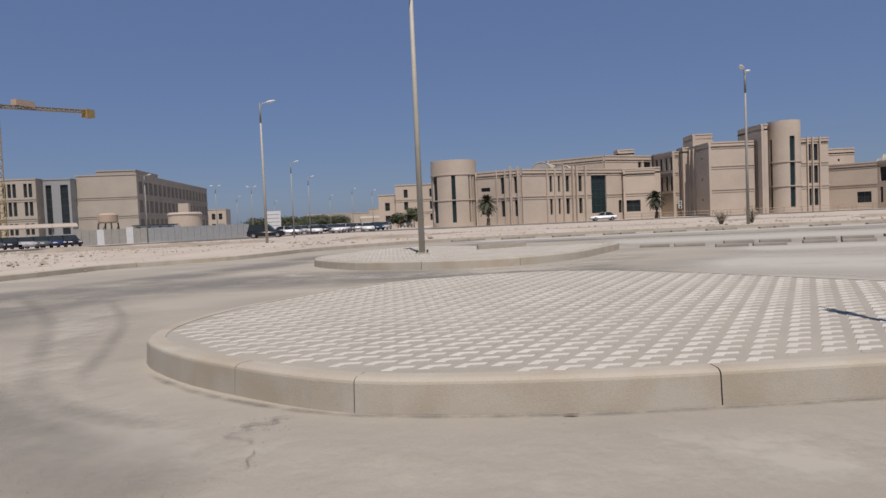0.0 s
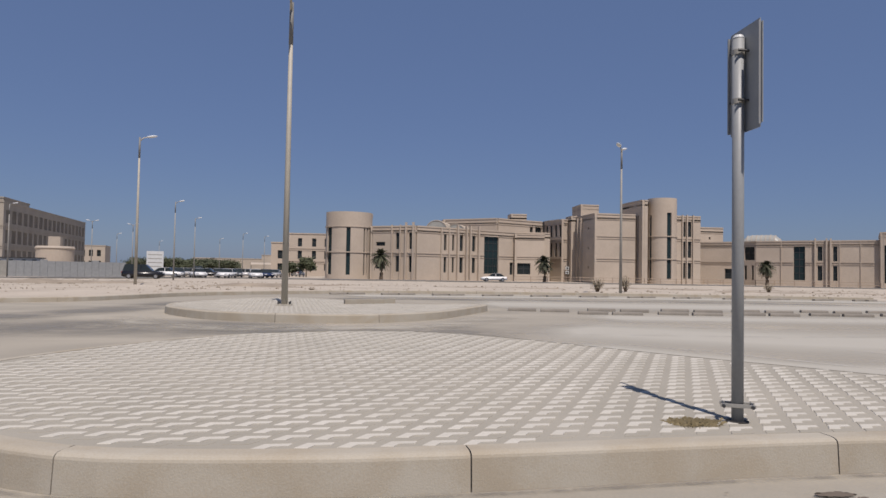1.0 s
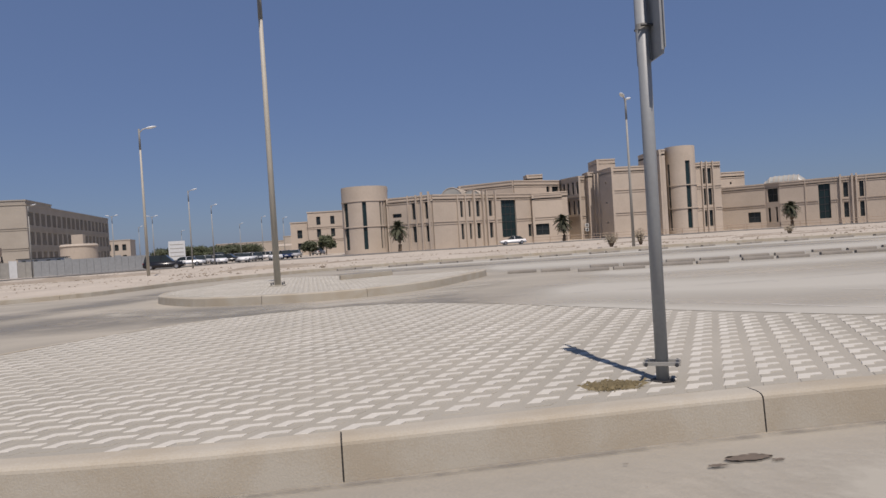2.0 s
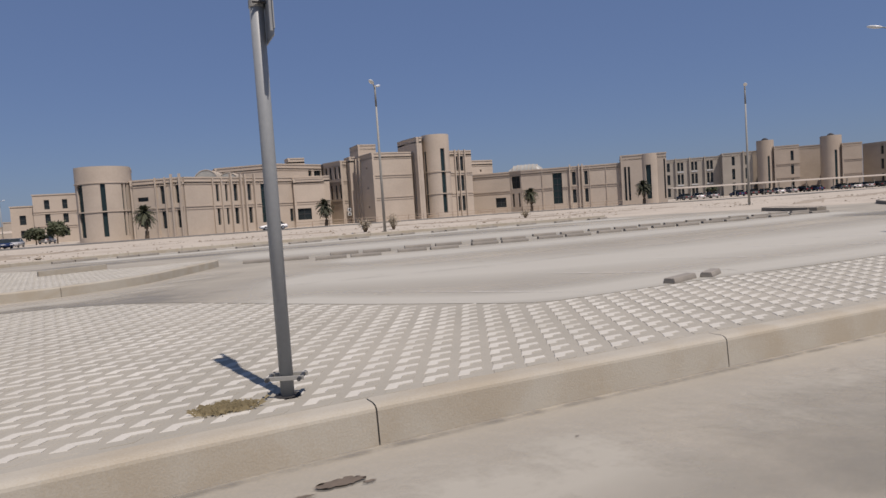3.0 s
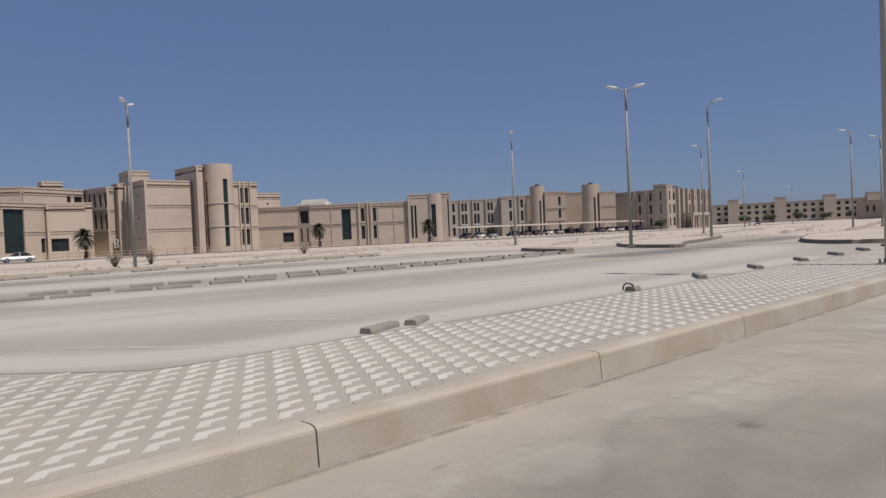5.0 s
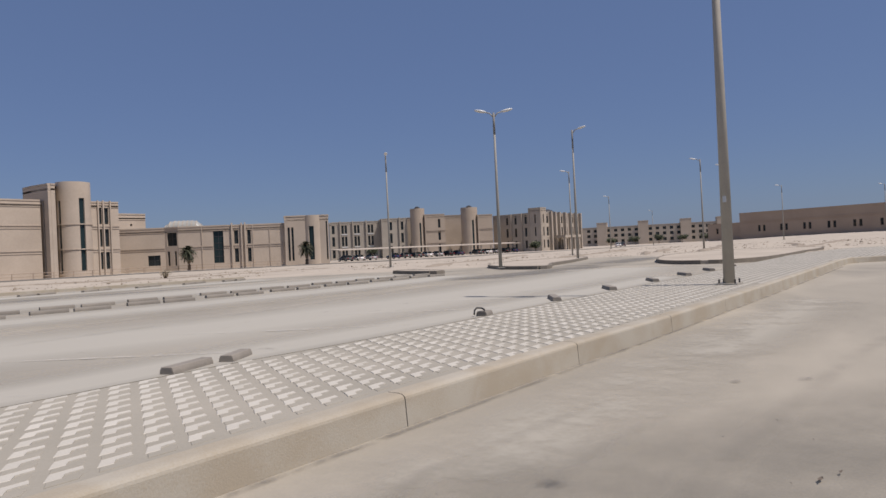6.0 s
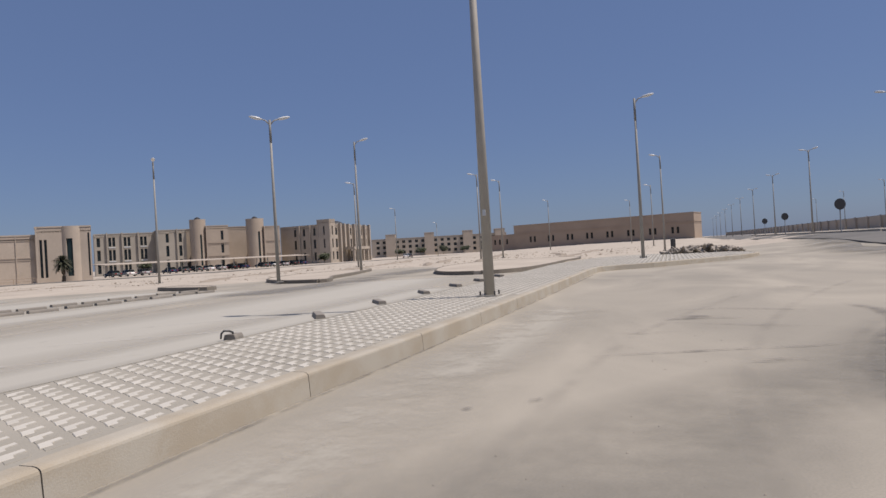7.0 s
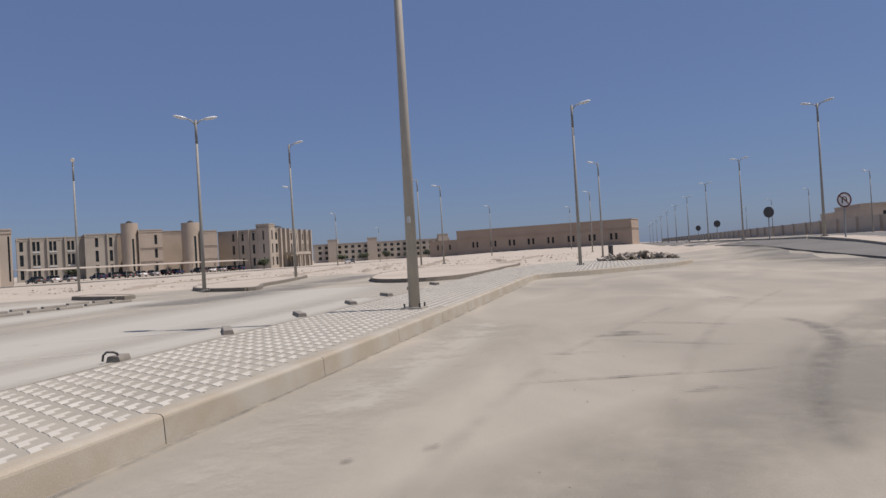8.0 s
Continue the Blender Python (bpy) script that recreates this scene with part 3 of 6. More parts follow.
def main_building():
    b = thing("campus_building", Matrix(), "large beige stone-clad institutional building with towers and tall narrow windows", "building")
    S = M_STONE
    two = (4.5, 8.7)
    # rounded west bay
    hull(b, [(-7.6, 127.5), (0.3, 127.5), (0.3, 136), (-7.6, 136)], 11.6, S)
    drum(b, -4.0, 127.0, 4.3, 11.9, S, slots=((-143, 10.5, 0.4, 9.0), (-91, 4, 0.4, 9.0), (-48.5, 3, 0.4, 9.0), (-36.6, 3, 0.4, 9.0)), courses=(4.5, 9.2))
    # two-storey front, its long wall running back towards the glazed bay
    front = [(1.2, 3.1, 5.8, 6.5), (1.2, 3.1, 1.6, 2.3), (5.3, 6.0, 5.2, 8.3), (5.3, 6.4, 1.1, 4.2), (8.0, 8.6, 5.2, 8.3), (8.0, 8.6, 1.1, 4.2)]
    side = [(u, u + w, z0, z1) for u, w in ((6.5, 0.6), (8.4, 0.5), (10.2, 0.8), (13.2, 0.8)) for z0, z1 in ((5.2, 8.2), (1.1, 4.1))] + [(16.2, 19.9, 1.0, 8.4, M_GREEN), (22.9, 23.8, 0.9, 3.3)]
    hull(b, [(0, 124.5), (7.9, 119.8), (28.8, 132), (36, 132), (36, 150), (0, 150)], 9.2, S, {0: front, 1: side}, {0: two, 1: two},
         ribs={0: [((4.6, 6.3), 9.6, 0.2, 0.3), ((7.5, 8.95), 10.0, 0.26, 0.45)], 1: [((5.8, 7.6), 9.3, 0.2, 0.3), ((9.5, 11.6, 12.5, 14.6), 10.0, 0.28, 0.5)]})
    hull(b, [(28.6, 131.0), (34.6, 131.0), (34.6, 131.9), (28.6, 131.9)], 8.8, S, {0: [(0.5, 3.2, 1.0, 3.2)]}, {0: (4.5, 8.4)})
    # upper storey set back, and its plant room
    hull(b, [(15.7, 144), (25.9, 136.5), (37.3, 143), (37.3, 160), (15.7, 160)], 12.3, S, {1: [(9.4, 10.3, 9.7, 11.6), (11.0, 12.9, 9.7, 11.6)]}, {0: (11.7,), 1: (11.7,)})
    hull(b, [(31.0, 146), (34.5, 146), (34.5, 150), (31.0, 150)], 14.1, S)
    roof_light(b, (12.2, 124.6), (14.6, 132), 2.1, 8.7)
    roof_light(b, (16.2, 127.5), (18.6, 134), 2.0, 8.4)
    # shaded wing behind, with air-conditioning boxes by its corner
    shade = [(u, u + 0.9, z0, z1) for u in (0.5, 2.2, 4.1, 5.8) for z0, z1 in ((9.0, 11.7), (4.8, 7.7))]
    hull(b, [(37.7, 142.6), (39.6, 136), (42.6, 137.6), (46, 160), (40, 160)], 12.4, S, {0: shade}, {0: (4.4, 8.4), 1: (4.4, 8.4, 11.9)})
    for z in (1.2, 2.1):
        bm = bmesh.new()
        box(bm, 40.4, 41.1, 135.6, 136.1, z, z + 0.65)
        ac = part("air_conditioner", bm, M_LAMP, b, "white air-conditioning box on the wall")
        bm = bmesh.new()
        tube(bm, [(40.75, 135.6, z + 0.32), (40.75, 135.57, z + 0.32)], [0.22, 0.22], 12)
        part("fan_grille", bm, M_DARK, ac)
    # high shaft, three-storey block and its shaded flank
    hull(b, [(43.3, 141), (43.1, 134.3), (47.0, 134.5), (47.0, 141)], 15.4, S)
    hull(b, [(42.4, 134.1), (42.9, 125), (51.2, 125.4), (51.2, 143), (42.4, 143)], 12.8, S, {0: [(1.2, 2.1, 4.3, 12.0), (1.1, 2.2, -0.4, 2.4), (5.6, 6.2, 10.1, 10.5), (5.6, 6.2, 6.2, 6.6), (5.6, 6.2, 2.4, 2.8)]}, {1: (4.3, 8.6, 12.3)},
         ribs={0: [((0.6, 2.5), 12.6, 0.25, 0.4)]})
    hull(b, [(41.3, 139), (41.3, 135), (42.5, 135), (42.5, 139)], 13.0, S, {0: [(1.2, 1.7, 1, 11.5), (2.4, 2.9, 1, 11.5)]})
    # stair slab and round tower
    hull(b, [(51.3, 129), (51.9, 123.8), (53.0, 123.8), (54.6, 127.6), (54.6, 133), (51.3, 133)], 15.5, S, {0: [(1.8, 2.3, 0.2, 12.8), (3.4, 3.9, 0.2, 12.8)]})
    drum(b, 57.1, 126.5, 2.75, 16.3, S, slots=((-86, 10, 0.5, 13.4), (-168, 6, 0.3, 13.0)))
    wins = [(u, v, z0, z1) for u, v in ((2.9, 3.7), (2.0, 2.5)) for z0, z1 in ((8.9, 12.2), (4.8, 8.1), (0.7, 3.9))]
    hull(b, [(59.0, 125.6), (64.6, 125.6), (64.6, 142), (59.0, 142)], 12.8, S, {0: wins}, {0: (4.3, 8.5, 12.4)}, ribs={0: [((1.8, 2.72, 4.0), 13.2, 0.22, 0.35)]})
    hull(b, [(66.5, 139), (76.7, 139), (76.7, 152), (66.5, 152)], 11.7, S, {0: [(6.9, 7.3, 9.3, 9.8)]}, {0: (11.1,)})
    # two-storey link, turned to the south-west
    low = (4.3, 7.9)
    hull(b, [(68.2, 138.1), (76.4, 130.9), (77.6, 127.9), (84.9, 121.6), (94.4, 114.6), (104, 128), (86, 150), (70, 150)], 8.3, S,
         {0: [(7.5, 9.9, 0.8, 2.9)], 1: [(0.5, 2.9, 4.7, 7.6), (0.5, 1.1, 0.7, 3.6), (2.2, 2.7, 0.7, 3.6)], 2: [(6.8, 8.8, 0.8, 7.6, M_GREEN)],
          3: [(1.3, 2.1, 4.6, 7.5), (1.3, 2.1, 0.8, 3.6), (3.9, 4.6, 4.5, 7.5), (3.9, 4.6, 0.8, 3.6)]}, {0: low, 2: low, 3: low},
         ribs={3: [((0.9, 2.8, 3.5), 8.9, 0.28, 0.45), ((5.0, 8.4), 8.3, 0.14, 0.16)], 2: [((4.6,), 8.3, 0.14, 0.16)]})
    roof_light(b, (78.6, 135.7), (85.2, 129.9), 1.9, 8.2, 2.2)
    # rounded east end of the link
    hull(b, [(93.6, 114.1), (100.4, 108.1), (110, 119), (103, 126)], 9.7, S, {0: [(0.6, 1.05, 0.5, 7.5), (1.35, 1.8, 0.5, 7.5), (8.5, 8.8, 0.5, 8.6)]})
    drum(b, 98.9, 111.4, 2.1, 9.9, S, slots=((-141, 16, 0.6, 7.6),), courses=())
    return b


main_building()


def east_building():
    b = thing("east_campus_building", Matrix(), "beige three-storey building with paired round stair towers and narrow windows", "building")
    ax, ay = Vector((0.7555, -0.655)), Vector((0.655, 0.7555))   # along the front, and into the depth

    def at(u, v):
        p = Vector((152.9, 166.5)) + ax * u + ay * v
        return (p.x, p.y)

    def run(u0, u1, v, deep, z1, material, openings=(), courses=(), ribs=()):
        hull(b, [at(u0, v), at(u1, v), at(u1, v + deep), at(u0, v + deep)], z1, material, {0: list(openings)}, {0: courses}, ribs={0: list(ribs)})

    lv = ((8.2, 11.1), (4.1, 7.2), (0.3, 3.1))
    run(0, 17.2, 0, 16, 11.8, M_CONC, [(u, u + w, *z) for u, w in ((0.7, 0.9), (3.8, 0.75), (4.85, 0.75), (7.9, 0.75), (8.95, 0.75), (12.4, 0.75), (13.45, 0.75)) for z in lv],
        ribs=[((3.4, 7.5, 11.9, 16.4), 12.3, 0.32, 0.6)])
    for u in (4.7, 8.8, 13.3):
        for z in (7.75, 3.6):
            bm = bmesh.new()
            box(bm, u - 0.95, u + 0.95, -0.12, 0.3, z, z + 0.3)
            bmesh.ops.transform(bm, matrix=pose(*at(0, 0), 0, 0, 0, math.degrees(math.atan2(ax.y, ax.x))), verts=bm.verts)
            part("spandrel", bm, M_LAMP, b, "white window sill panel")
    run(16.6, 25.0, -4, 16, 12.2, M_CONC, [(u, u + 0.85, *z) for u in (2.6, 6.3) for z in ((8.6, 11.6), (4.4, 7.6), (0.4, 3.4))], ribs=[((5.8,), 12.7, 0.3, 0.5)])
    run(24.2, 31, 1, 14, 12.5, M_TAN)
    c = at(28.4, -4.5)
    drum(b, *c, 2.35, 15.2, M_TAN, slots=((-118, 7, 1.0, 10.5),), courses=())
    run(30.4, 37.0, -7, 18, 12.9, M_TAN, [(4.3, 5.1, *z) for z in ((8.7, 11.5), (4.7, 7.6), (0.6, 3.5))], (3.8, 7.8))
    run(36.8, 46.0, 3, 14, 12.9, M_TAN)
    d = at(45.8, -4.2)
    drum(b, *d, 2.75, 15.0, M_TAN, slots=((-118, 6, 1.0, 10.8),), courses=())
    run(48.0, 53.0, -7, 18, 12.2, M_TAN, courses=(3.8, 7.8))
    for q, high in ((c, 15.2), (d, 15.0)):
        bm = bmesh.new()
        tube(bm, [(*q, high - 0.6), (*q, high + 0.35), (*q, high + 0.75)], [1.0, 0.9, 0.3], 12)
        part("roof_vent", bm, M_DARK, b)
    return b


east_building()


def end_building():
    b = thing("end_building", Matrix(), "pale three-storey building with deep vertical piers and a columned entrance", "building")
    S = M_PALE
    lv = ((8.7, 11.6), (4.5, 7.4), (0.6, 3.2))
    south = [(u, u + w, *z) for u, w in ((1.6, 1.7), (5.2, 1.3), (12.4, 1.2), (13.9, 1.2), (18.0, 1.4), (22.8, 1.9), (27.2, 1.9)) for z in lv]
    hull(b, [(196.2, 131.7), (195.4, 116.6), (198.0, 112.6), (229.3, 115.7), (227.5, 132)], 12.0, S, {0: [(u, u + 0.9, *z) for u in (5.5, 9.0, 13.1) for z in lv], 2: south}, {2: (4.0,)},
         ribs={0: [((7.8, 12.0), 12.2, 0.4, 0.5)], 2: [((4.2, 7.6, 11.2, 16.2, 21.0, 25.7, 30.2), 12.5, 0.8, 1.0)]})
    hull(b, [(195.0, 116.8), (195.3, 112.3), (198.2, 111.9), (198.4, 116.4)], 13.5, S, {0: [(2.2, 2.7, *z) for z in lv], 1: [(1.1, 1.7, *z) for z in lv]})
    bm = bmesh.new()
    box(bm, 204.5, 215.5, 108.6, 112.6, 3.6, 4.5)
    part("porch_roof", bm, S, b)
    for x in (205.1, 208.5, 211.6, 214.9):
        bm = bmesh.new()
        box(bm, x - 0.35, x + 0.35, 108.8, 109.5, -1, 3.59)
        part("column", bm, S, b)
    bm = bmesh.new()
    bmesh.ops.create_uvsphere(bm, u_segments=20, v_segments=10, radius=1, matrix=pose(216, 122, 12.0) @ Matrix.Diagonal((3.2, 3.2, 2.2, 1)))
    part("dome", bm, M_DARK, b, "low dark dome on the roof", True)
    return b


end_building()


def west_buildings():
    b = thing("west_building", pose(-75.1, 147, 0.6, 0, 0, 9), "pale concrete three-storey building with rows of dark windows, still being built", "building")
    lv = ((1.0, 3.6), (5.0, 7.8), (9.2, 12.0))
    us = [2.2 + 3.7 * k + d for k in range(18) for d in (-0.85, 0.0, 0.85)]
    block(b, -12.8, 0, 0, 68, 13.4, M_CONC, right=rows_of(us, 0.7, lv), grooves=(4.4, 8.6))
    block(b, -9, -0.6, 1.5, 18, 14.4, M_CONC)
    block(b, -18.5, -12.8, -3, 14, 12.6, M_GREYP, front=[(0.6, 1.8, 0.8, 11.5), (3.6, 5.2, 0.8, 11.5)])
    block(b, -31, -18.5, -6, 20, 12.6, M_CONC, front=rows_of([1.9, 2.9, 3.9, 6.2, 7.2, 8.2, 10.4, 11.4], 0.7, ((1, 3.4), (5.0, 8.0), (8.9, 11.8))), grooves=(4.4, 8.5))
    block(b, -44, -31, -3, 20, 12.4, M_GREYP, front=rows_of([2.5, 6, 9.5], 2.2, ((1, 3.6), (5.2, 8.0), (9, 11.4))))
    return b


west_buildings()


def long_building():
    b = thing("long_low_building", Matrix.Translation((224, 2.4, 1.0)) @ Matrix.Rotation(radians(-13.4), 4, "Z"), "long low brown building with small paired windows, far across the sand", "building")
    us = []
    for k in range(8):
        us += [6 + 7.0 * k, 7.6 + 7.0 * k]
    block(b, 0, 9, 0, 62, 7.6, M_BROWN, left=rows_of(us, 0.8, ((1.6, 3.6),)), grooves=(5.0,))
    block(b, 1, 9, 62, 74, 4.6, M_BROWN, left=rows_of((3, 5, 8), 0.8, ((1.4, 3.2),)))
    return b


long_building()


def far_building():
    b = thing("far_building", pose(380, 192, 0, 0, 0, -68), "far beige low building with rows of small windows", "building")
    block(b, 0, 84, 0, 20, 10.6, M_PALE, z0=-2, front=rows_of([4 + 4 * k for k in range(20)], 1.9, ((1.2, 3.0), (4.6, 6.4), (7.8, 9.4))))
    for u in (12, 36, 60, 80):
        block(b, u - 3, u + 3, -2, 8, 13.2, M_STONE, z0=-2)
    return b


far_building()


def boundary_wall():
    b = thing("boundary_wall", Matrix(), "long beige boundary wall along the main road", "wall", kind="structure")
    for k in range(60):
        x0 = 60 + 11 * k
        y0 = -37.6 + 0.0255 * (x0 - 60)
        z = 0.45 + 0.0004 * (x0 - 60)
        bm = bmesh.new()
        box(bm, x0, x0 + 10.9, y0 - 0.3, y0, z - 1, z + 3.0)
        box(bm, x0, x0 + 0.6, y0, y0 + 0.15, z - 1, z + 3.15)
        part("wall_panel", bm, M_STONE, b)


boundary_wall()


# ---- road surface: worn tracks, lines, stains ----
def patchy(name, colour, cover, scale, most=0.75, stretch=(1, 1, 1), rough=0.9):
    """A broken film of dirt, paint or painted shade that lets the surface under it through."""
    m = bpy.data.materials.new(name)
    m.use_nodes = True
    n, l = m.node_tree.nodes, m.node_tree.links
    b = n["Principled BSDF"]
    b.inputs["Base Color"].default_value, b.inputs["Roughness"].default_value = (*colour, 1), rough
    co, mp, tex = n.new("ShaderNodeTexCoord"), n.new("ShaderNodeMapping"), n.new("ShaderNodeTexNoise")
    mp.inputs["Scale"].default_value = stretch
    tex.inputs["Scale"].default_value, tex.inputs["Detail"].default_value, tex.inputs["Roughness"].default_value = scale, 8, 0.65
    r = n.new("ShaderNodeMapRange")
    r.inputs[1].default_value, r.inputs[2].default_value, r.inputs[4].default_value = 0.62 - 0.3 * cover, 0.85 - 0.3 * cover, most
    clear, mix = n.new("ShaderNodeBsdfTransparent"), n.new("ShaderNodeMixShader")
    # the film thins out towards both edges of its strip
    sep, edge, fade = n.new("ShaderNodeSeparateXYZ"), n.new("ShaderNodeMapRange"), n.new("ShaderNodeMath")
    l.new(co.outputs["UV"], sep.inputs[0])
    edge.inputs[1].default_value, edge.inputs[2].default_value = 0.0, 0.8
    l.new(sep.outputs[1], edge.inputs[0])
    fade.operation = "MULTIPLY"
    l.new(co.outputs["Object"], mp.inputs[0])
    l.new(mp.outputs[0], tex.inputs["Vector"])
    l.new(tex.outputs[0], r.inputs[0])
    l.new(r.outputs[0], fade.inputs[0])
    l.new(edge.outputs[0], fade.inputs[1])
    l.new(fade.outputs[0], mix.inputs[0])
    l.new(clear.outputs[0], mix.inputs[1])
    l.new(b.outputs[0], mix.inputs[2])
    l.new(mix.outputs[0], n["Material Output"].inputs[0])
    return m


M_TRACK = patchy("tyre_dust_track", (0.189, 0.176, 0.159), 0.75, 1.4, 0.12)
M_RUT = patchy("dark_tyre_rut", (0.20, 0.187, 0.165), 0.95, 1.2, 0.22)
# for scuffs and cracks, and for the shade painted along the kerb foot
M_SCUFF_SHADE = patchy("dark_scuff_and_shade", (0.155, 0.144, 0.133), 0.85, 3.5, 0.5)
M_BARE = patchy("swept_asphalt", (0.202, 0.194, 0.176), 0.95, 0.4, 0.7)
M_DRIFT = patchy("sand_drift", (0.428, 0.400, 0.338), 0.9, 0.7, 0.75)
M_DUST = patchy("pale_dust", (0.463, 0.442, 0.386), 1.6, 0.9, 0.8)
M_WORN = patchy("worn_lane", (0.235, 0.222, 0.19), 0.9, 0.5, 0.5)
M_OLDLINE = patchy("worn_line", (0.568, 0.542, 0.499), 0.75, 2.5, 0.8)


def ribbon(name, points, width, material, lift, label, category="road", step=0.5):
    """A thin strip along a smooth line; v runs 0 at the edges to 1 in the middle."""
    pts = [Vector(p) for p in spline(points, step)]
    bm = bmesh.new()
    uv = bm.loops.layers.uv.new("UVMap")
    rows = []
    for i, p in enumerate(pts):
        t = (pts[min(i + 1, len(pts) - 1)] - pts[max(i - 1, 0)]).normalized()
        end = min(1, i / 3, (len(pts) - 1 - i) / 3)
        w = width * (0.5 + 0.5 * end)
        rows.append([(bm.verts.new((p.x - t.y * w * s / 2, p.y + t.x * w * s / 2, height(p.x, p.y) + lift)), (1 - abs(s)) * end) for s in (-1, -0.5, 0, 0.5, 1)])
    for a, b in zip(rows, rows[1:]):
        for k in range(4):
            q = (a[k], b[k], b[k + 1], a[k + 1])
            f = bm.faces.new([v[0] for v in q])
            for lp, v in zip(f.loops, q):
                lp[uv].uv = (0, v[1])
    me = bpy.data.meshes.new(name)
    bm.normal_update()
    bm.to_mesh(me)
    bm.free()
    me.materials.append(material)
    return tagged(new(name, me), label, category, kind="structure")


# bare asphalt round the bulb of the median and between the islands
ribbon("swept_lane", [(-14, -12), (-10.5, -3), (-9.3, 5), (-8.3, 11), (-5.5, 13.2), (-1, 12.6), (3, 12.0)], 4.6, M_BARE, 0.004, "swept dark asphalt lane round the traffic island")
ribbon("swept_lane", [(-13, 6), (-10, 13), (-7.5, 18), (-5.5, 24), (0, 28), (10, 28.5), (22, 27.5)], 2.6, M_BARE, 0.008, "swept dark asphalt lane across the car park")
ribbon("swept_lane", [(30, -9.5), (42, -7), (60, -8.5), (110, -12)], 5.0, M_BARE, 0.012, "bare asphalt where the exit joins the main road")
ribbon("swept_lane", [(24, 16), (30, 15.5), (37, 16.5), (44, 17.5), (50, 18)], 4.0, M_BARE, 0.012, "swept asphalt exit of the car park")
ribbon("sand_drift", [(-7.2, 9.5), (-5.6, 6.2), (-4.8, 4.4), (-3.6, 3.0), (-1.5, 2.1), (3, 2.4), (9, 2.5), (18, 2.7)], 1.9, M_DRIFT, 0.010, "pale sand drifted along the kerb", step=0.3)
ribbon("sand_drift", [(-6.2, 16.5), (-4.5, 13.6), (-1.5, 13.2), (1.2, 14.2), (3.4, 18)], 1.6, M_DRIFT, 0.010, "pale sand drifted along the kerb", step=0.3)
ribbon("sand_drift", [(2.5, 11), (5.5, 7.6), (9, 7.4), (16, 7.6), (26, 8.2)], 2.6, M_DUST, 0.012, "pale sand drifted over the parking bays")
ribbon("sand_drift", [(3, 14), (9, 11), (17, 10.5), (27, 11.5), (34, 13)], 8.5, M_DUST, 0.006, "pale sand drifted over the car park")
ribbon("sand_drift", [(5, 17.5), (12, 17), (22, 17.5), (29, 19)], 5.0, M_DUST, 0.009, "pale sand drifted over the car park")
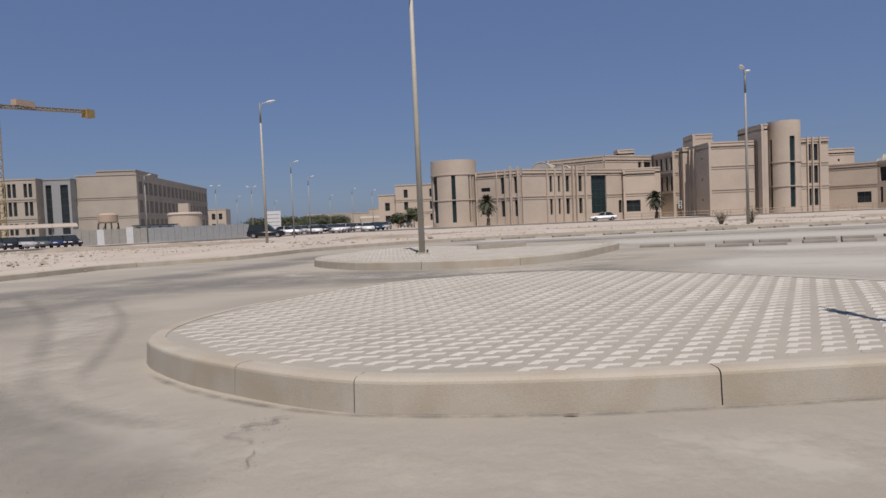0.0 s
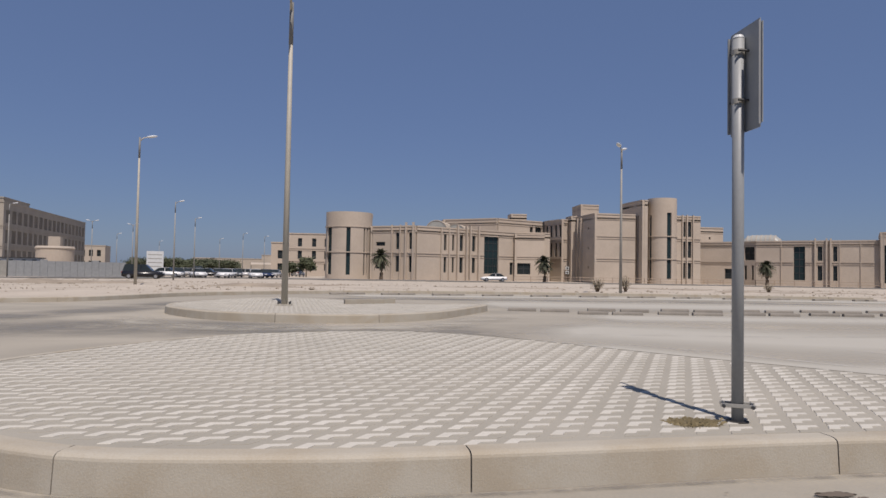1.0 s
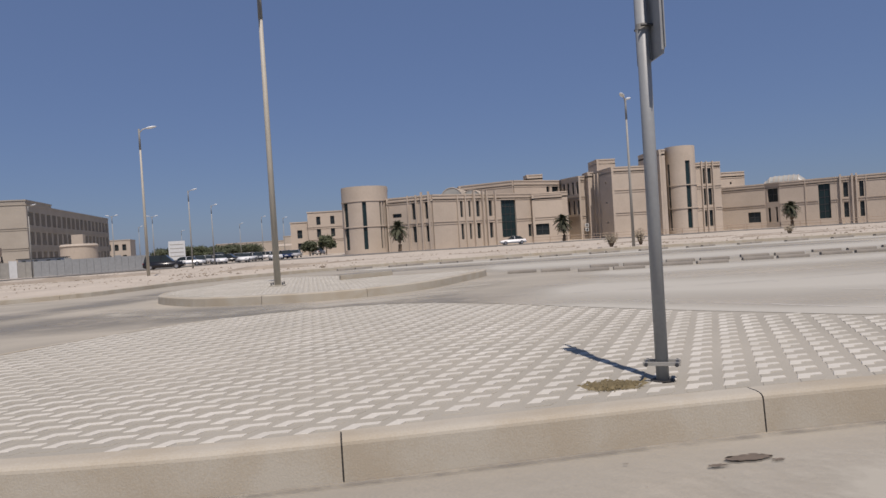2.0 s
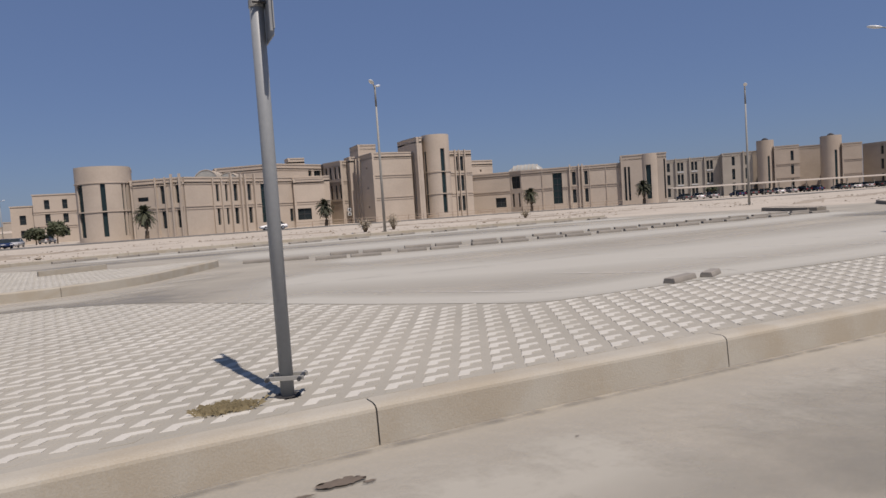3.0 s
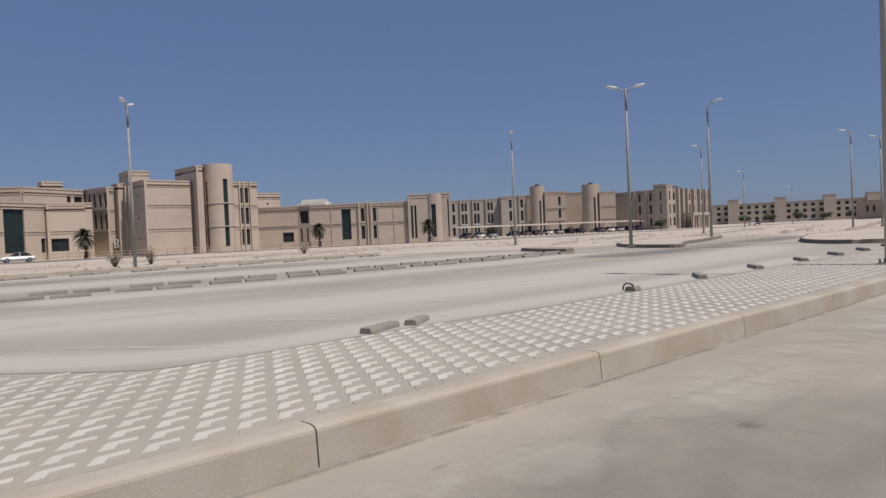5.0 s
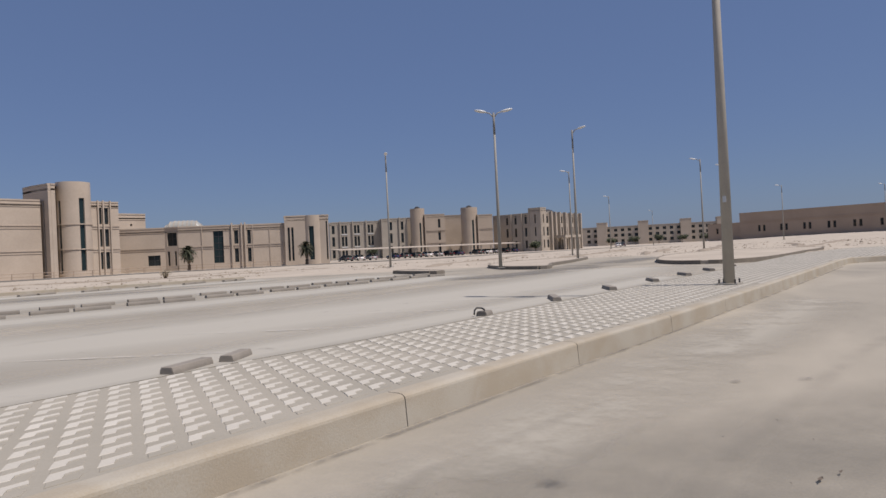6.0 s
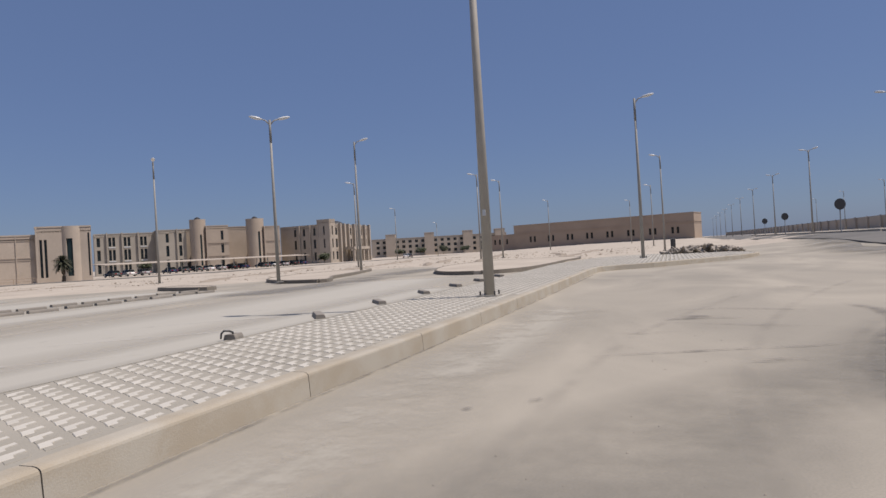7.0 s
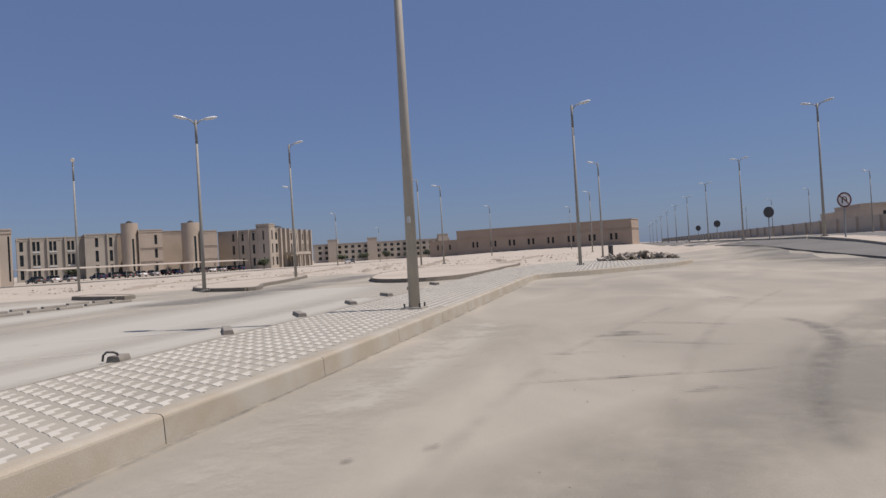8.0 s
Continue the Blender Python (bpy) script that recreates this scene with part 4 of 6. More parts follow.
for pts, w, m_ in (
        ([(-10.2, 12), (-7.2, 8.2), (-5.6, 5.6), (-4.6, 4.0), (-3.7, 3.2), (-2.6, 2.75)], 0.30, M_RUT), ([(-9.0, 6.5), (-6.6, 5.4), (-5.3, 4.3), (-4.2, 3.2), (-3.1, 2.5)], 0.34, M_RUT), ([(-7.5, 10.4), (-5.9, 7.8), (-4.95, 5.7), (-4.4, 4.3), (-3.9, 3.6)], 0.22, M_RUT),
        ([(-7, 4.5), (-5.4, 2.6), (-4.2, 1.6), (-2.6, 1.0)], 0.3, M_RUT), ([(-9.4, 8), (-8.0, 11.5), (-5, 13.4), (0, 13.2)], 0.4, M_TRACK), ([(-10.6, 9), (-9, 13), (-7, 16)], 0.4, M_TRACK),
        ([(18, -3.2), (14.6, -1.64), (12.8, -1.1), (11.2, -0.8), (10.4, -0.7), (9.4, -0.75)], 0.2, M_TRACK), ([(18.4, -3.9), (15, -2.3), (13.7, -1.77), (12.0, -1.2), (10.9, -0.95), (9.6, -1.1)], 0.2, M_TRACK),
        ([(12.15, 1.35), (12.36, 0.58), (12.60, -0.01), (12.80, -0.76), (13.22, -1.55)], 0.07, M_SCUFF_SHADE),
        ([(13.94, 1.18), (13.92, 0.42)], 0.05, M_SCUFF_SHADE),
        ([(15.52, 0.76), (15.69, 0.31), (15.37, -0.22)], 0.28, M_SCUFF_SHADE),
        ([(16.78, 0.75), (16.60, -0.48), (15.97, -1.57)], 0.12, M_SCUFF_SHADE),
        ([(14.99, 0.94), (14.68, 0.04), (14.40, -0.81), (14.14, -1.62)], 0.09, M_SCUFF_SHADE),
        ([(11.98, -0.21), (12.03, -0.60)], 0.12, M_SCUFF_SHADE),
        ([(21.45, -1.25), (20.44, -1.87)], 0.10, M_SCUFF_SHADE),
        ([(17.22, -1.72), (16.08, -2.00), (14.72, -1.93), (13.22, -1.46), (11.95, -1.14), (10.53, -0.91), (9.93, -0.94)], 0.34, M_SCUFF_SHADE),
        ([(12.0, 1.5), (12.4, 0.6), (12.7, -0.5)], 0.06, M_SCUFF_SHADE), ([(13.85, 1.4), (13.8, 0.7)], 0.05, M_SCUFF_SHADE), ([(15.2, 0.95), (15.45, 0.3), (15.3, -0.3)], 0.3, M_SCUFF_SHADE), ([(11.8, 0.05), (12.0, -0.7)], 0.06, M_SCUFF_SHADE),
        ([(16.5, 0.7), (16.9, -0.3)], 0.14, M_SCUFF_SHADE), ([(21.2, -1.0), (20.3, -1.9)], 0.2, M_SCUFF_SHADE), ([(5.0, 1.7), (5.8, 2.05), (6.6, 2.55), (7.2, 2.62), (9, 2.5)], 0.16, M_TRACK), ([(4.6, 1.1), (5.8, 1.55), (7, 2.0), (9, 2.0)], 0.16, M_TRACK),
        ([(3, 0.9), (6, 1.3), (9, 1.4), (14, 1.0), (20, -0.6)], 0.22, M_TRACK), ([(7, -0.2), (11, 0.0), (17, -1.0), (23, -3.0)], 0.22, M_TRACK),
        ([(10.05, 1.5), (10.27, 1.45)], 0.12, M_SCUFF_SHADE), ([(9.75, 1.92), (9.9, 1.9)], 0.10, M_SCUFF_SHADE), ([(7.0, 2.05), (7.2, 2.0)], 0.09, M_SCUFF_SHADE), ([(7.0, 1.98), (7.2, 1.95)], 0.1, M_SCUFF_SHADE), ([(5.4, 2.8), (5.55, 2.8)], 0.05, M_SCUFF_SHADE),
        ([(2, 12.5), (8, 12), (15, 13), (22, 14.5)], 0.5, M_TRACK), ([(3, 14.5), (9, 14), (16, 15), (23, 16)], 0.5, M_TRACK), ([(7, 16), (12, 16.5), (18, 16)], 0.5, M_TRACK)):
    ribbon("tyre_mark", pts, w, m_, 0.014, "faint dark tyre mark in the dust", step=min(0.3, (Vector(pts[0]) - Vector(pts[-1])).length / 8))
for k in range(9):
    x = 6.9 + 2.78 * k
    y = 6.75 + 0.06 * k
    ribbon("parking_line", [(x, y), (x - 1.4, y + 1.9), (x - 2.7, y + 3.6)], 0.10, M_OLDLINE, 0.018, "worn white parking bay line", "road marking")
ribbon("sand_drift", [(3, 24.5), (10, 24), (20, 24), (30, 23.5)], 9.0, M_DUST, 0.0165, "pale sand drifted over the car park")
ribbon("sand_drift", [(-2, 31), (6, 32), (18, 32), (28, 30.5)], 5.0, M_DUST, 0.0135, "pale sand drifted over the car park")
ribbon("worn_lane", [(2.0, 0.2), (4.2, 1.5), (6.5, 1.7), (9.5, 0.3), (13, -1.8), (20, -4.8)], 2.2, M_WORN, 0.0155, "greyer worn wheel lane along the kerb", step=0.3)
ribbon("worn_lane", [(-6.0, 4.0), (-4.6, 3.0), (-3.4, 2.3), (-2.4, 1.75)], 1.6, M_WORN, 0.0145, "grey patch of bare asphalt beside the crack", step=0.15)
# a ragged crack and an oil stain by the kerb
ribbon("crack", [(-2.30, 3.02), (-2.44, 2.98), (-2.40, 2.90), (-2.58, 2.86), (-2.52, 2.76), (-2.62, 2.66), (-2.46, 2.58), (-2.40, 2.44)], 0.06, M_SCUFF_SHADE, 0.016, "ragged dark crack in the asphalt", step=0.04)
ribbon("crack", [(-2.40, 2.46), (-2.36, 2.36), (-2.37, 2.28), (-2.33, 2.18), (-2.34, 2.1)], 0.02, M_SCUFF_SHADE, 0.016, "ragged dark crack in the asphalt", step=0.03)


def stain(x, y, r, seed, label):
    """A ragged flat spill."""
    rnd = random.Random(seed)
    bm = bmesh.new()
    n = 40
    bm.faces.new([bm.verts.new((x + r * math.cos(2 * math.pi * k / n) * (0.55 + 0.45 * rnd.random()) * (1 + 0.5 * (k % 7 == 0)), y + 0.42 * r * math.sin(2 * math.pi * k / n) * (0.55 + 0.45 * rnd.random()), 0.017)) for k in range(n)])
    bmesh.ops.triangulate(bm, faces=bm.faces)
    tagged(new("stain", mesh("stain", bm, M_STAIN)), label, "stain", kind="structure")


for x, y, r, sd in ((2.19, 2.80, 0.13, 1), (2.0, 2.73, 0.05, 2), (2.31, 2.74, 0.035, 3), (-0.68, 2.86, 0.045, 4), (0.95, 2.5, 0.015, 5), (1.6, 2.86, 0.012, 6), (3.4, 2.7, 0.014, 7), (7.75, 0.98, 0.03, 9), (7.9, 0.92, 0.02, 10)):
    stain(x, y, r, sd, "dark brown oily stain on the road beside the kerb")


def grit():
    """Small stones and clods on the road along the kerb."""
    rnd = random.Random(31)
    verts, faces = [], []
    for n in range(1500):
        x = rnd.uniform(-7, 20)
        y = rnd.uniform(-0.5, 2.95) if x > -2.5 else rnd.uniform(-2, 9)
        if n > 420:   # loose gravel on the bare patch beside the crack
            x, y = rnd.uniform(-4.4, -2.3), rnd.uniform(1.5, 2.6)
        elif n > 330:
            x, y = rnd.gauss(-2.5, 0.1), rnd.gauss(2.85, 0.12)
        if x < -2.5 and inside(x, y, MEDIAN):
            continue
        s_ = rnd.uniform(0.002, 0.008)
        base = len(verts)
        for dx, dy, dz in ((-1, 0, 0), (0, -1, 0), (1, 0, 0), (0, 1, 0), (0, 0, 0.8)):
            verts.append((x + s_ * dx * rnd.uniform(0.6, 1.5), y + s_ * dy * rnd.uniform(0.6, 1.5), 0.001 + s_ * dz))
        faces += [(base + i, base + (i + 1) % 4, base + 4) for i in range(4)]
    me = bpy.data.meshes.new("grit")
    me.from_pydata(verts, [], faces)
    me.materials.append(M_RUBBLE)
    tagged(new("grit", me), "fine grit and clods scattered on the road", "grit", kind="stuff")


grit()
# the shadow band at the kerb's foot, painted as a thin dark strip
ribbon("kerb_foot_shade", [(-3.9, 4.4), (-3.55, 4.02), (-2.9, 3.48), (-1.97, 3.03), (-0.75, 2.90), (0.237, 2.945), (2.545, 3.15), (5.07, 3.23), (10.07, 3.345), (18, 3.54), (30, 4.0)], 0.10, M_SCUFF_SHADE, 0.006, "dark strip of painted shade along the foot of the kerb", step=0.15)


# ---- sign post on the median ----
def sign_post():
    top = thing("sign_post", pose(2.145, 3.70, 0.213, 0, 0, 0), "grey steel post on the paved median carrying a rectangular road sign", "road sign")
    bm = bmesh.new()
    tube(bm, [(0, 0, 0), (0, 0, 1.4), (0, 0, 2.62)], [0.039, 0.039, 0.039], 16)
    part("pole", bm, M_GREYP, top, smooth=True)
    bm = bmesh.new()
    tube(bm, [(0, 0, 2.62), (0, 0, 2.64)], [0.041, 0.03], 16)
    part("cap", bm, M_LAMP, top)
    plate = bmesh.new()
    box(plate, 0.044, 0.050, -0.215, 0.205, 1.97, 2.70)
    bmesh.ops.bevel(plate, geom=[e for e in plate.edges if abs(e.verts[0].co.x - e.verts[1].co.x) > 0.001], offset=0.03, segments=3, affect="EDGES")
    pl = part("sign_plate", plate, M_GREYP, top, "dark grey unpainted back of the sign")
    for y0 in (-0.2, 0.18):
        bm = bmesh.new()
        box(bm, 0.028, 0.0435, y0, y0 + 0.012, 1.99, 2.68)
        part("flange", bm, M_GREYP, pl)
    for z in (2.18, 2.52):
        bm = bmesh.new()
        tube(bm, [(0, 0, z - 0.018), (0, 0, z + 0.018)], [0.044, 0.044], 16)
        part("clamp", bm, M_STEEL, top)
        for y in (-0.055, 0.055):
            bm = bmesh.new()
            tube(bm, [(-0.03, y, z), (0.044, y, z)], [0.008, 0.008], 6)
            part("bolt", bm, M_DARK, top)
    # bracket near the foot
    for off in (-0.05, 0.05):
        bm = bmesh.new()
        box(bm, -0.11, 0.11, off - 0.008, off + 0.008, 0.10, 0.122, Matrix.Rotation(radians(-25), 4, "Z"))
        part("bracket", bm, M_STEEL, top, "flat steel bracket bolted round the post")
    for u in (-0.09, 0.09):
        bm = bmesh.new()
        q = Matrix.Rotation(radians(-25), 4, "Z")
        tube(bm, [q @ Vector((u, -0.085, 0.11)), q @ Vector((u, 0.085, 0.11))], [0.012, 0.012], 6)
        part("bolt", bm, M_DARK, top)
    bm = bmesh.new()
    bmesh.ops.create_circle(bm, cap_ends=True, radius=0.075, segments=14, matrix=Matrix.Translation((0, 0, 0.004)))
    part("footing", bm, M_JOINT, top, "dark broken footing round the post")


sign_post()


def leaf_mat(name, a, b):
    return mat(name, a, b, 3, 0.75, 0, 20, per_piece=0.35)


M_DRY = leaf_mat("dry_grass", (0.30, 0.245, 0.14), (0.20, 0.16, 0.085))
M_BUSH = leaf_mat("dusty_bush", (0.34, 0.29, 0.21), (0.25, 0.21, 0.15))
M_LEAF = leaf_mat("dusty_leaves", (0.075, 0.085, 0.04), (0.045, 0.055, 0.03))
M_PALM = leaf_mat("palm_fronds", (0.075, 0.08, 0.04), (0.045, 0.05, 0.03))
M_BARK = mat("bark", (0.17, 0.12, 0.08), (0.10, 0.075, 0.05), 5, 0.95, 0.5, 30)


def weed():
    rnd = random.Random(11)
    top = thing("weed", pose(1.80, 3.63, 0.21), "patch of dry flattened grass on the pavers beside the sign post", "weed")
    bm = bmesh.new()
    for _ in range(1700):
        x, y = rnd.gauss(0, 0.06), rnd.gauss(0, 0.036)
        a, h, r = rnd.uniform(0, 6.28), rnd.uniform(0.008, 0.035), rnd.uniform(0.015, 0.07)
        dx, dy = math.cos(a) * r, math.sin(a) * r * 0.5
        w = 0.0011
        q = [(x - w, y, 0), (x + w, y, 0), (x + dx * 0.6 + w, y + dy * 0.6, h), (x + dx, y + dy, h * 0.7)]
        bm.faces.new([bm.verts.new(p) for p in q])
    ob = part("grass", bm, M_DRY, top)
    tagged(ob, kind="stuff")
    bm = bmesh.new()
    ring = [bm.verts.new((0.15 * math.cos(k * 0.393) * rnd.uniform(0.7, 1.1), 0.06 * math.sin(k * 0.393) * rnd.uniform(0.7, 1.1), 0.006)) for k in range(16)]
    bm.faces.new(ring)
    part("litter", bm, M_DRY, top, "dead leaf litter under the grass")


weed()


# ---- wheel stops ----
def stop_mesh(length):
    bm = bmesh.new()
    sec = [(-0.10, 0), (-0.095, 0.05), (-0.075, 0.095), (0.075, 0.095), (0.095, 0.05), (0.10, 0)]
    a = [bm.verts.new((-length / 2, y, z)) for y, z in sec]
    b = [bm.verts.new((length / 2, y, z)) for y, z in sec]
    bm.faces.new(a)
    bm.faces.new(b[::-1])
    for k in range(6):
        bm.faces.new((a[k], b[k], b[(k + 1) % 6], a[(k + 1) % 6]))
    bmesh.ops.bevel(bm, geom=bm.edges[:], offset=0.008, segments=1, affect="EDGES")
    return mesh("wheel_stop", bm, M_STOP)


STOP = stop_mesh(0.88)
RS = random.Random(3)


def wheel_stop(x, y, turn=0.0, z=0.0, tilt=0.0, group="wheel stops of the car park"):
    ob = new("wheel_stop", STOP)
    ob.matrix_world = pose(x, y, z, tilt, 0, turn + RS.uniform(-3, 3))
    return tagged(ob, "low grey concrete wheel stop lying on the dusty car park", "wheel stop", group)


wheel_stop(4.5, 20.3, -12), wheel_stop(5.48, 20.0, -12)
for k in range(9):
    x, y = 6.32 + 2.55 * k, 18.85 + 0.12 * k
    wheel_stop(x, y, -12), wheel_stop(x + 0.98, y - 0.22, -12)
    wheel_stop(x + 0.88, y + 1.75, -12), wheel_stop(x + 1.85, y + 1.4, -12)
for k in range(13):
    x = -4.3 + 2.52 * k
    wheel_stop(x, 32.9 + RS.uniform(-0.2, 0.2), 24), wheel_stop(x + 0.86, 33.2, 24)
for x, y, turn, size in ((8.16, 7.02, 24, 0.74), (8.84, 7.14, 30, 0.58)):
    ob = wheel_stop(x, y, turn)
    ob.matrix_world = ob.matrix_world @ Matrix.Diagonal((size, 0.9, 0.9, 1))
for k, x in enumerate((13.5, 16.25, 19.2, 22.3, 25.3, 28.2, 31.3)):
    y = 6.95 + 0.14 * k
    ob = wheel_stop(x + (0.45 if k else 0.12), y + (0.3 if k else 0.05), 34 if k else 12)
    if not k:   # only a broken end is left of the first
        ob.matrix_world = ob.matrix_world @ Matrix.Diagonal((0.3, 1, 1, 1))


def bent_bar(x, y, turn):
    bm = bmesh.new()
    tube(bm, [(-0.15, 0, 0.1), (-0.13, 0, 0.24), (-0.05, 0, 0.31), (0.1, 0, 0.29), (0.2, 0.02, 0.24), (0.21, 0.02, 0.16)], [0.028] * 6, 8)
    ob = new("bent_bar", mesh("bent_bar", bm, M_DARK, True))
    ob.matrix_world = pose(x, y, -0.01, 0, 0, turn) @ Matrix.Scale(0.55, 4)
    tagged(ob, "bent dark steel bar sticking up from a wheel stop", "steel bar")


bent_bar(13.45, 7.0, -30)


# ---- kerbed corners of the car park, right of the bays ----
def sand_island(name, outline, label, stone=M_KERB):
    top = thing(name, Matrix(), label, "traffic island", kind="structure")
    pts = [Vector(p) for p in spline(outline, 0.4, True)]
    i = 0
    while i < len(pts) - 1:
        j = min(i + 6, len(pts) - 1)
        ob = new("kerb_stone", kerb_mesh(pts[i:j + 1], 0.004, 0.18, 0.16, stone))
        ob.parent = top
        i = j
    bm = bmesh.new()
    prism(bm, inset(pts[:-1], 0.14), -0.05, 0.165)
    for v in bm.verts:
        v.co.z += height(v.co.x, v.co.y)
    part("infill", bm, M_SAND, top, "sand and gravel infill")


# these three take the kerb colour with the shade painted in
sand_island("corner_island", [(29.8, 21.7), (30.8, 21.6), (32.5, 25.2), (31.5, 25.8)], "narrow kerbed island filled with sand at the end of the bays", M_KERBD)
sand_island("corner_island", [(33.1, 17.4), (34.6, 17.6), (38, 19.4), (44, 21.2), (52, 24.5), (46, 26.5), (39, 24.5), (34.5, 20.9)], "kerbed sandy corner beside the car park's exit", M_KERBD)
sand_island("corner_island", [(35.0, 10.2), (37.6, 13.0), (46, 16.0), (54, 17), (60, 15), (58, 9.5), (47, 8.6), (37.5, 8.4)], "kerbed sandy corner beside the car park's exit", M_KERBD)
sand_island("road_median", [(36, -11.4), (45, -11.0), (55, -10.6), (56, -11.3), (55, -12.0), (45, -12.4), (36, -12.8)], "long kerbed median of the main road")
sand_island("road_median", [(63, -10.4), (90, -9.7), (140, -8.4), (141, -9.1), (140, -9.9), (90, -11.2), (63, -11.9)], "long kerbed median of the main road")


# ---- loose kerb wedge on the small island ----
bm = bmesh.new()
prism(bm, [(-1.0, 19.3), (0.5, 20.2), (0.45, 20.4), (-1.05, 19.45)], 0.20, 0.33)
tagged(new("kerb_wedge", mesh("kerb_wedge", bm, M_KERB)), "low wedge of concrete kerb across the small island", "kerb", kind="structure")


# ---- rubble pile ----
def rubble():
    rnd = random.Random(8)
    bm = bmesh.new()
    box(bm, -0.3, 0.3, -0.09, 0.09, -0.07, 0.07)
    bmesh.ops.bevel(bm, geom=bm.edges[:], offset=0.02, segments=1, affect="EDGES")
    data = mesh("kerb_piece", bm, M_RUBBLE)
    pile = thing("rubble_pile", pose(48.5, 0.35, 0.2), "heap of broken concrete kerb pieces on the end of the median", "rubble")
    for k in range(150):
        u = rnd.uniform(-1, 1)
        h = (1 - u * u) * 0.36
        ob = new("kerb_piece", data)
        ob.parent = pile
        ob.matrix_local = pose(rnd.gauss(0, 0.5), u * 2.2, 0.05 + rnd.uniform(0, h), rnd.uniform(-30, 30), rnd.uniform(-35, 35), rnd.uniform(0, 180)) @ Matrix.Diagonal((rnd.uniform(0.6, 1.2), rnd.uniform(0.6, 1.0), rnd.uniform(0.5, 0.9), 1))


rubble()


def scattered_stones():
    rnd = random.Random(21)
    verts, faces = [], []
    for _ in range(7500):
        a = rnd.random()
        if a < 0.4:
            x, y = rnd.uniform(-40, 60), rnd.uniform(36.5, 75)
        elif a < 0.7:
            x, y = rnd.uniform(-40, -9), rnd.uniform(18, 60)
        else:
            x, y = rnd.uniform(40, 110), rnd.uniform(6, 45)
        if inside(x, y, LOT):
            continue
        s = rnd.uniform(0.015, 0.065) * (2.8 if rnd.random() < 0.10 else 1)
        base = len(verts)
        for dx, dy, dz in ((-1, 0, 0), (0, -1, 0), (1, 0, 0), (0, 1, 0), (0, 0, 0.8), (0, 0, -0.8)):
            verts.append((x + s * dx * rnd.uniform(0.6, 1.4), y + s * dy * rnd.uniform(0.6, 1.4), height(x, y) + 0.03 + s * dz * rnd.uniform(0.5, 1)))
        for i in range(4):
            faces += [(base + i, base + (i + 1) % 4, base + 4), (base + (i + 1) % 4, base + i, base + 5)]
    me = bpy.data.meshes.new("stones")
    me.from_pydata(verts, [], faces)
    me.materials.append(M_SPOIL)
    tagged(new("stones", me), "scattered stones and rubble on the desert sand", "stones", kind="stuff")


scattered_stones()


def verge_kerb():
    top = thing("verge_kerb", Matrix(), "low concrete kerb between the dusty road and the sand verge", "kerb", kind="structure")
    edge = [(-19, 4), (-17, 9), (-13.9, 16.6), (-12.8, 20.6), (-10, 22.8), (-9, 25), (-7.4, 29), (-2.5, 33.5), (5, 36), (16, 36), (28, 34.5)][::-1]
    pts = [Vector(p) for p in spline(edge, 0.5)]
    for i in range(0, len(pts) - 1, 5):
        ob = new("kerb_stone", kerb_mesh(pts[i:i + 6][::-1], 0.006, 0.16, 0.16, M_KERB))
        ob.parent = top


verge_kerb()


def earth_banks():
    """Low spoil banks left in the sand beyond the exit."""
    rnd = random.Random(17)
    for a, b, w, h in (((52, 27), (95, 40), 1.6, 0.28), ((62, 19), (110, 30), 1.6, 0.26), ((58, 11), (100, 14), 1.5, 0.26), ((40, 31), (80, 47), 1.6, 0.24), ((66, 24), (88, 31), 1.4, 0.3), ((72, 13), (96, 19), 1.5, 0.3), ((56, 21), (70, 27), 1.2, 0.3),
                       ((-34, 44), (-15, 52), 2.5, 0.35), ((-12, 50), (18, 54), 1.6, 0.22), ((-12, 44), (-4, 46), 1.6, 0.3), ((20, 62), (60, 60), 1.6, 0.2), ((24, 48), (50, 50), 1.4, 0.2)):
        a, b = Vector(a), Vector(b)
        d = (b - a).normalized()
        n = Vector((-d.y, d.x))
        m = int((b - a).length / 0.8)
        bm = bmesh.new()
        rows = []
        for i in range(m + 1):
            c = a.lerp(b, i / m) + n * 0.8 * noise.noise((i * 0.12, h * 9, 0))
            s_ = min(1, i / 4, (m - i) / 4)
            hh = h * s_ * (0.55 + 0.8 * abs(noise.noise((i * 0.31, w, 1))))
            rows.append([bm.verts.new((c.x + n.x * o * w, c.y + n.y * o * w, height(c.x, c.y) - 0.06 + hh * f * (1 + 0.3 * noise.noise((i * 0.7, o * 5, 2))))) for o, f in ((-0.5, 0), (-0.3, 0.55), (-0.1, 0.95), (0.1, 1.0), (0.3, 0.6), (0.5, 0))])
        for r, q in zip(rows, rows[1:]):
            for k in range(5):
                bm.faces.new((r[k], r[k + 1], q[k + 1], q[k]))
        tagged(new("earth_bank", mesh("earth_bank", bm, M_SPOIL)), "low bank of dug sand and stones", "earth bank", kind="structure")


earth_banks()


